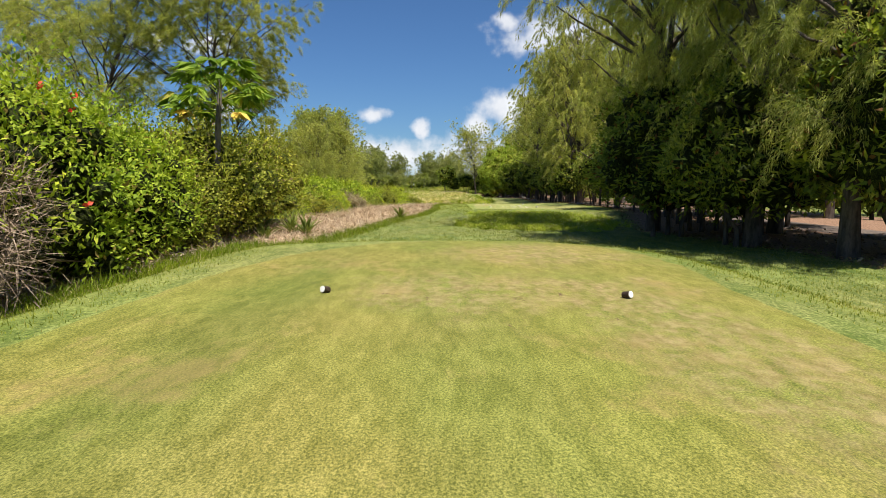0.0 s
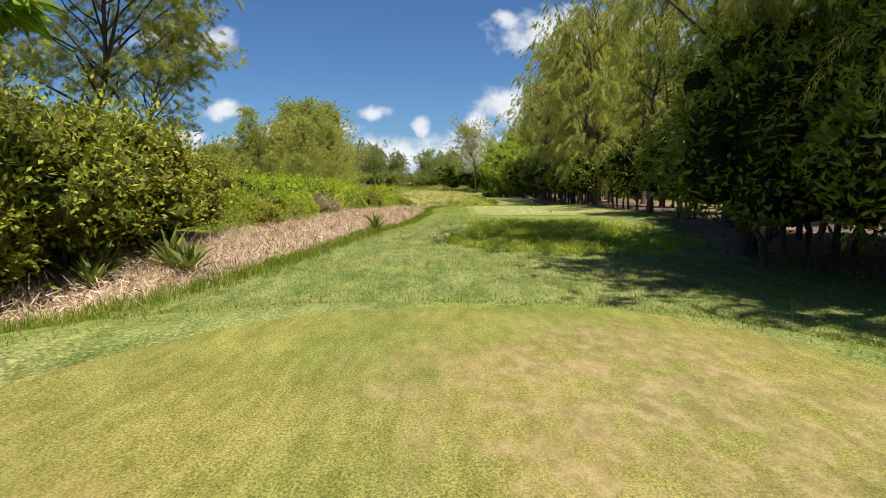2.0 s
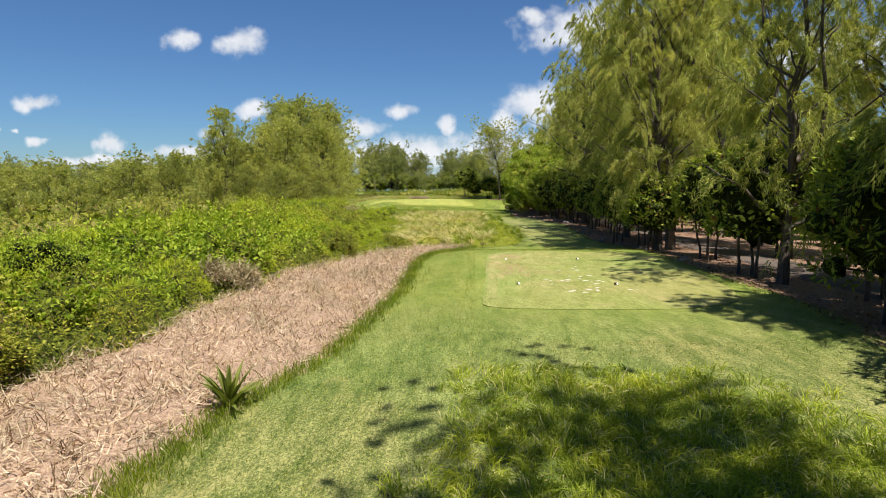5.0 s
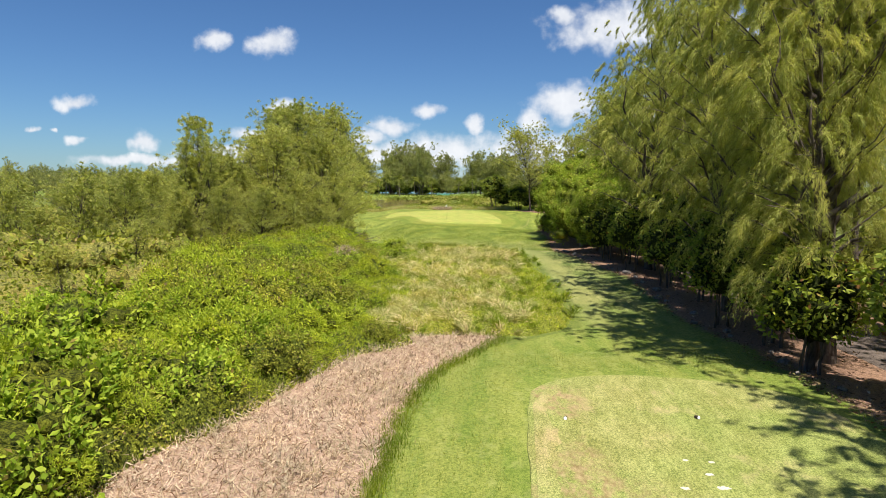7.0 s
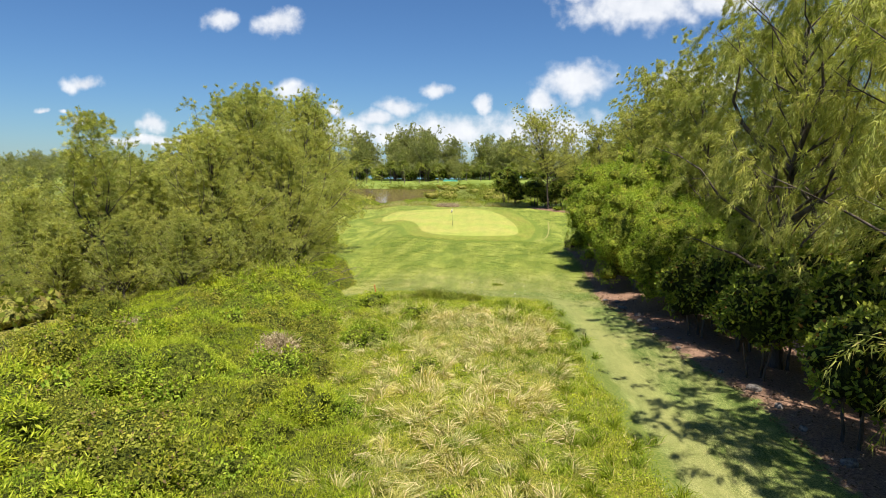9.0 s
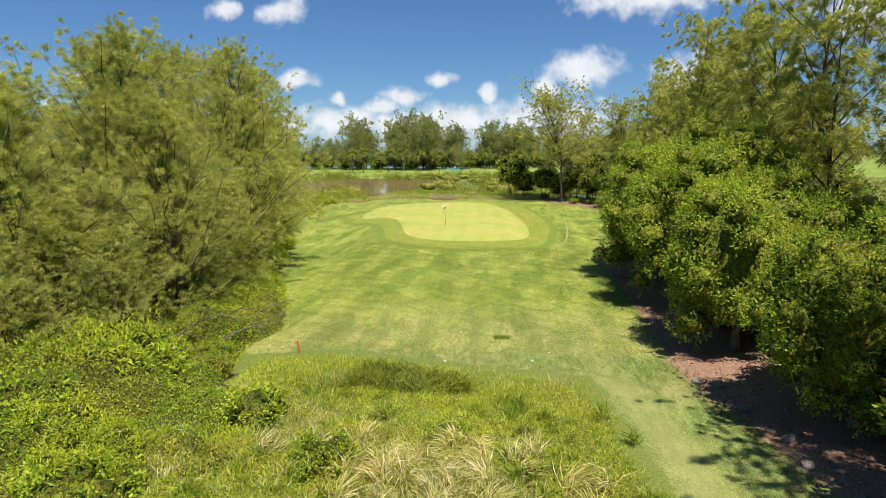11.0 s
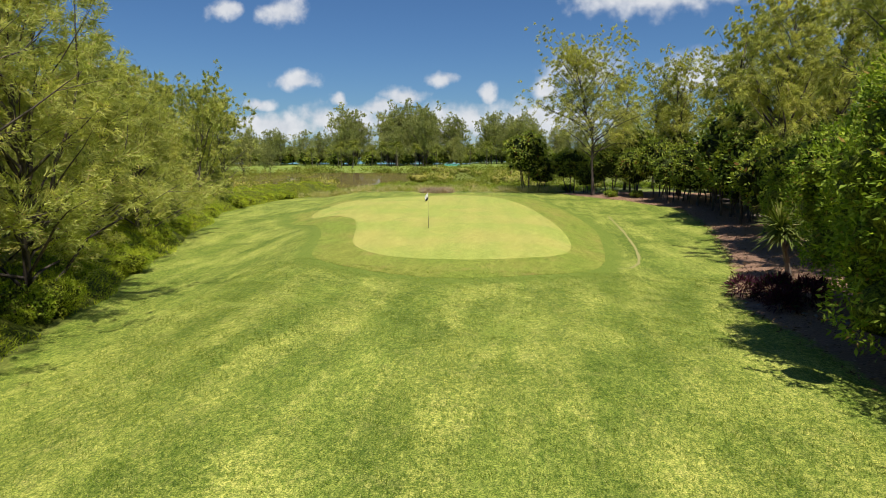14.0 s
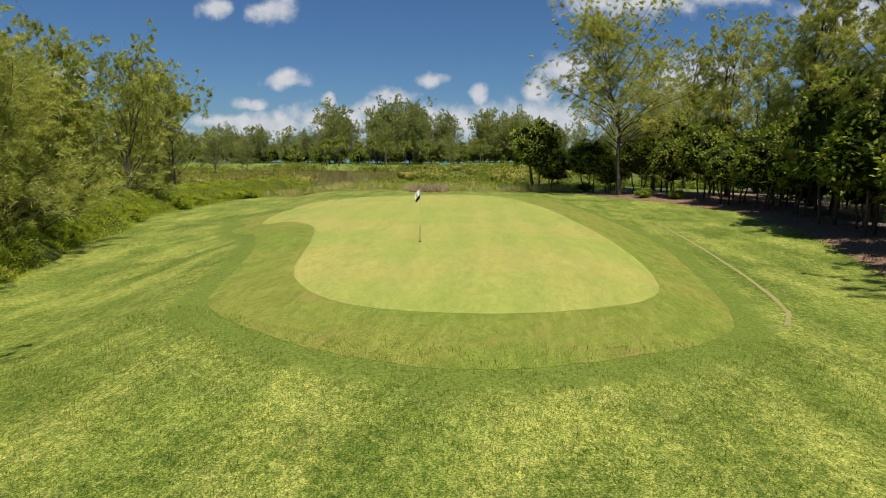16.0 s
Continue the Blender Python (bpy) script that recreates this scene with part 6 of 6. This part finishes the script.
def stone(x, y, s, mat=None, label="grey-brown stone lying in the leaf litter", group="stones by the trees"):
    bm = bmesh.new()
    bmesh.ops.create_icosphere(bm, subdivisions=2, radius=.5)
    k = rng.uniform(0, 50)
    for v in bm.verts:
        v.co *= 1 + .35 * noise.noise(v.co * 2.2 + Vector((k, 0, 0)))
        v.co.z *= .6
    me = bpy.data.meshes.new("stone")
    bm.to_mesh(me)
    bm.free()
    me.materials.append(mat or M_STONE)
    ob = single("stone", me, label, "stone", group=group)
    ob.matrix_basis = pose(x, y, float(height(x, y)) + .08 * s, 0, 0, rng.uniform(0, 360)) @ Matrix.Diagonal((s, s * rng.uniform(.6, 1), s, 1))


for y in np.arange(56, 104, 1.9):
    x = float(np.interp(y, LITTER_Y, LITTER_X)) + rng.uniform(.1, 1.0)
    stone(x, y + rng.normal() * .6, rng.uniform(.25, .6))
stone(-3.2, 91.8, .7, None, "brown stone in the rough", "")


def flower_bed():
    for x, y, s in ((8.7, 135.4, 1.0), (9.5, 134.4, 1.1), (10.4, 133.6, 1.1), (9.2, 132.6, .95), (10.2, 135.6, 1.0), (11.2, 134.6, 1.0)):
        r = Soup()
        at, way = in_shape([(0, 0, .42, .62, .62, .42)], 130, .5)
        r.leaves(at, way, 5, .34, .05, .5, .25, .05)
        ob = single("purple_plant", r.mesh("purple_plant", M_PURPLE), "mound of dark purple strap-leaved bedding plant", "plant", group="purple bedding plants")
        ob.matrix_basis = pose(x, y, float(height(x, y)), 0, 0, rng.uniform(0, 360)) @ Matrix.Diagonal((s, s, s, 1))
    for k in range(16):
        t = k / 15
        stone(8.4 + .6 * math.sin(t * 3) + t * 2.5, 134 - t * 6, .22, None, "small border stone of the flower bed", "border stones of the flower bed")


flower_bed()


def red_flowers():
    s = Soup()
    at, way = in_shape([(-7.0, 9.3, 2.4, 2.2, 2.2, 1.7)], 38, .05)
    at = at[(at[:, 0] > -7.2)]
    s.leaves(at, unit(rng.normal(size=at.shape) + [.6, -.4, .3]), 5, .09, .07, .6, 0, .02)
    single("red_flowers", s.mesh("red_flowers", M_REDFLOWER), "scattered small red flowers on the tall shrub", "flowers", "stuff")


red_flowers()


def dry_vine():
    s = Soup()
    at, way = in_shape([(-6.0, 8.5, 1.75, .7, .75, .75), (-5.9, 8.0, .95, .7, .8, .8)], 420, .5)
    s.needles(at, way, 9, .5, .02, .9, .5, .15)
    single("dry_vine", s.mesh("dry_vine", M_TWIG), "mass of dry brown vines over the shrub", "vine", "stuff")


dry_vine()


def litter():
    y = rng.uniform(-5, 190, 16000)
    x = np.interp(y, LITTER_Y, LITTER_X) + rng.random(16000) ** 1.5 * 7 - .4
    s = Soup()
    at = np.stack([x, y, height(x, y) + .03], -1)
    s.leaves(at, unit(rng.normal(size=at.shape) * [1, 1, .25]), 1, .16, .07, .3, 0, .02)
    single("leaf_litter", s.mesh("leaf_litter", M_LITTER), "fallen brown leaves under the trees", "leaf litter", "stuff")


litter()


# teal panels added as a stand-in for far spots of teal
def far_fence(x0, x1, y):
    root = thing("far_fence", "far low teal panels added for spots of teal", "fence")
    n = int((x1 - x0) / 3)
    for k in range(n):
        s = Soup().put([(0, 0, 0), (2.9, 0, 0), (2.9, .1, 0), (0, .1, 0), (0, 0, 1.1), (2.9, 0, 1.1), (2.9, .1, 1.1), (0, .1, 1.1)],
                       [[0, 1, 5, 4], [1, 2, 6, 5], [2, 3, 7, 6], [3, 0, 4, 7], [4, 5, 6, 7], [3, 2, 1, 0]])
        ob = part("panel", s.mesh("panel", M_TEAL), root)
        ob.matrix_basis = pose(3 * k, 0, 0)
    root.matrix_basis = pose(x0, y, float(height(x0, y)))


far_fence(-40, -31, 446)


def worn_line():
    """A narrow pale scar in the turf beside the green."""
    p = np.array([(8.2, 170.6), (7.6, 158.6), (6.9, 150.1), (6.4, 146.2), (5.9, 143.8), (5.2, 142.3), (4.4, 141.9)])
    t = np.linspace(0, len(p) - 1, 60)
    x, y = np.interp(t, range(len(p)), p[:, 0]), np.interp(t, range(len(p)), p[:, 1])
    w = .06 + .05 * rng.random(60)
    s = Soup().put(np.concatenate([np.stack([x - w, y, height(x - w, y) + .012], -1), np.stack([x + w, y, height(x + w, y) + .012], -1)]),
                   [[i, 60 + i, 61 + i, i + 1] for i in range(59)])
    single("worn_line", s.mesh("worn_line", M_SCAR), "thin pale worn line in the turf by the green", "turf mark", "structure")


worn_line()


SAND = [(6.11, 53.13, 0.07), (6.51, 54.51, 0.05), (7.09, 54.47, 0.06), (6.95, 53.23, 0.09), (6.86, 53.84, 0.07), (6.34, 51.38, 0.05), (6.76, 51.35, 0.06), (7.17, 51.55, 0.09), (5.23, 50.49, 0.07), (5.38, 50.09, 0.05), (5.86, 50.21, 0.06), (6.11, 50.41, 0.09), (6.59, 50.65, 0.07), (6.04, 50.03, 0.05), (6.94, 49.89, 0.06), (7.29, 50.2, 0.09), (7.07, 49.53, 0.07), (5.32, 49.31, 0.05), (7.41, 49.98, 0.06), (5.79, 47.76, 0.09), (6.28, 47.58, 0.07), (6.82, 48.24, 0.05), (6.81, 47.94, 0.06), (6.53, 48.21, 0.09), (8.03, 48.22, 0.07), (8.27, 48.15, 0.05), (6.91, 48.56, 0.06), (6.79, 50.24, 0.09), (5.95, 47.95, 0.07)]


def sand_patches():
    """Sand filled into divots on the forward tee."""
    for x, y, r in SAND:
        n = 18
        a = np.linspace(0, 2 * np.pi, n, endpoint=False)
        k = rng.uniform(.6, 1.2, n) * r
        ring = np.stack([x + k * 1.5 * np.cos(a), y + k * np.sin(a), height(x + k * 1.5 * np.cos(a), y + k * np.sin(a)) + .039], -1)
        top = np.array([[x, y, float(height(x, y)) + .06]])
        s = Soup().put(np.concatenate([ring, top]), [[i, (i + 1) % n, n] for i in range(n)])
        single("divot_sand", s.mesh("divot_sand", M_SANDY, True), "small patch of pale sand filling a divot", "sand", group="sand patches on the forward tee")


sand_patches()


def sand_bank():
    """The pale dry bank behind the green."""
    x, y = scatter(420, -15.5, -10.5, 197, 203, lambda x, y: np.hypot((x + 13) / 2.4, (y - 200) / 2.6) < 1)
    mounds("dry_tussocks", x, y, .4, 30, .5, .05, M_STRAW, "dry pale tussocks on the bank behind the green", .8, -.4, False, .3, "dry grass")


sand_bank()


def weed_clump(x, y, r, mat, label):
    s = Soup()
    n = int(900 * r)
    at = np.stack([rng.normal(size=n) * r * .45, rng.normal(size=n) * r * .35, np.full(n, .02)], -1)
    s.needles(at, np.repeat([[0, 0, 1.]], n, 0), 3, .12, .02, .9, 0, .03)
    ob = single("weed_clump", s.mesh("weed_clump", mat), label, "weed", group="weeds in the fairway")
    ob.matrix_basis = pose(x, y, float(height(x, y)))


def dry_bush(x, y, s0, z0=0.0):
    s = Soup()
    for k in range(120):
        a, e = rng.uniform(0, 6.28), radians(rng.uniform(15, 85))
        d = np.array([math.cos(a) * math.cos(e), math.sin(a) * math.cos(e), math.sin(e)])
        L = rng.uniform(.5, 1.1)
        m = d * L * .5 + rng.normal(size=3) * .06
        s.tube([(0, 0, 0), m, d * L + rng.normal(size=3) * .1], [.012, .008, .004], 3)
        s.needles((m + d * L * .3)[None], d[None], 22, .22, .03, .8, .2, .12)
    ob = single("dry_bush", s.mesh("dry_bush", M_DEADSTALK), "dead straw-brown twiggy bush in the undergrowth", "bush", group="dead bushes")
    ob.matrix_basis = pose(x, y, float(height(x, y)) + z0) @ Matrix.Diagonal((s0, s0, s0, 1))


def dead_branch(x, y, turn, L, z0, tilt):
    root = thing("dead_branch", "bare grey dead branch leaning under the casuarinas", "branch", "dead branches")
    u = np.linspace(0, 1, 7)
    line = np.stack([u * L, .12 * L * np.sin(u * 3), .1 * L * np.sin(u * 2.2)], -1)
    part("limb", Soup().tube(line, np.linspace(.06, .015, 7), 6).mesh("limb", M_BARK_PALE, True), root)
    for k in range(7):
        p = line[1 + k % 6]
        d = unit(np.array([.7, rng.normal() * .6, rng.normal() * .5]))
        part("twig", Soup().tube([p, p + d * L * .16, p + d * L * .3 + rng.normal(size=3) * .05], [.022, .014, .006], 4).mesh("twig", M_BARK_PALE, True), root)
    root.matrix_basis = pose(x, y, float(height(x, y)) + z0, 0, -tilt, turn)


WEEDS = [(0.1, 108.36, 0.5)]
STONES = [(2.35, 108.22, 0.16), (-2.32, 104.43, 0.16), (-2.04, 109.15, 0.16), (2.34, 106.26, 0.16), (1.52, 104.94, 0.16)]
DRY = [(-9.34, 84.57, 1.1, 0.7), (-18.84, 88.32, 0.9, 0.6), (-6.6, 48.58, 1.0, 0.1), (-7.2, 47.5, 0.9, 0.5)]
for x, y, r in WEEDS:
    weed_clump(x, y, r, M_LONG, "dark green weed clump in the mown fairway")
for x, y, k in STONES:
    stone(x, y, k, M_SANDY, "small pale stone in the fairway", "pale stones in the fairway")
for x, y, k, z0 in DRY:
    dry_bush(x, y, k, z0)
for row in ((-14.6, 107.2, 20, 3.2, .5, 12), (-15.8, 109.4, -30, 3.6, .9, 20), (-14.9, 111.5, 40, 3.0, .4, 15), (-16.4, 105.4, 10, 3.4, .7, 25)):
    dead_branch(*row)
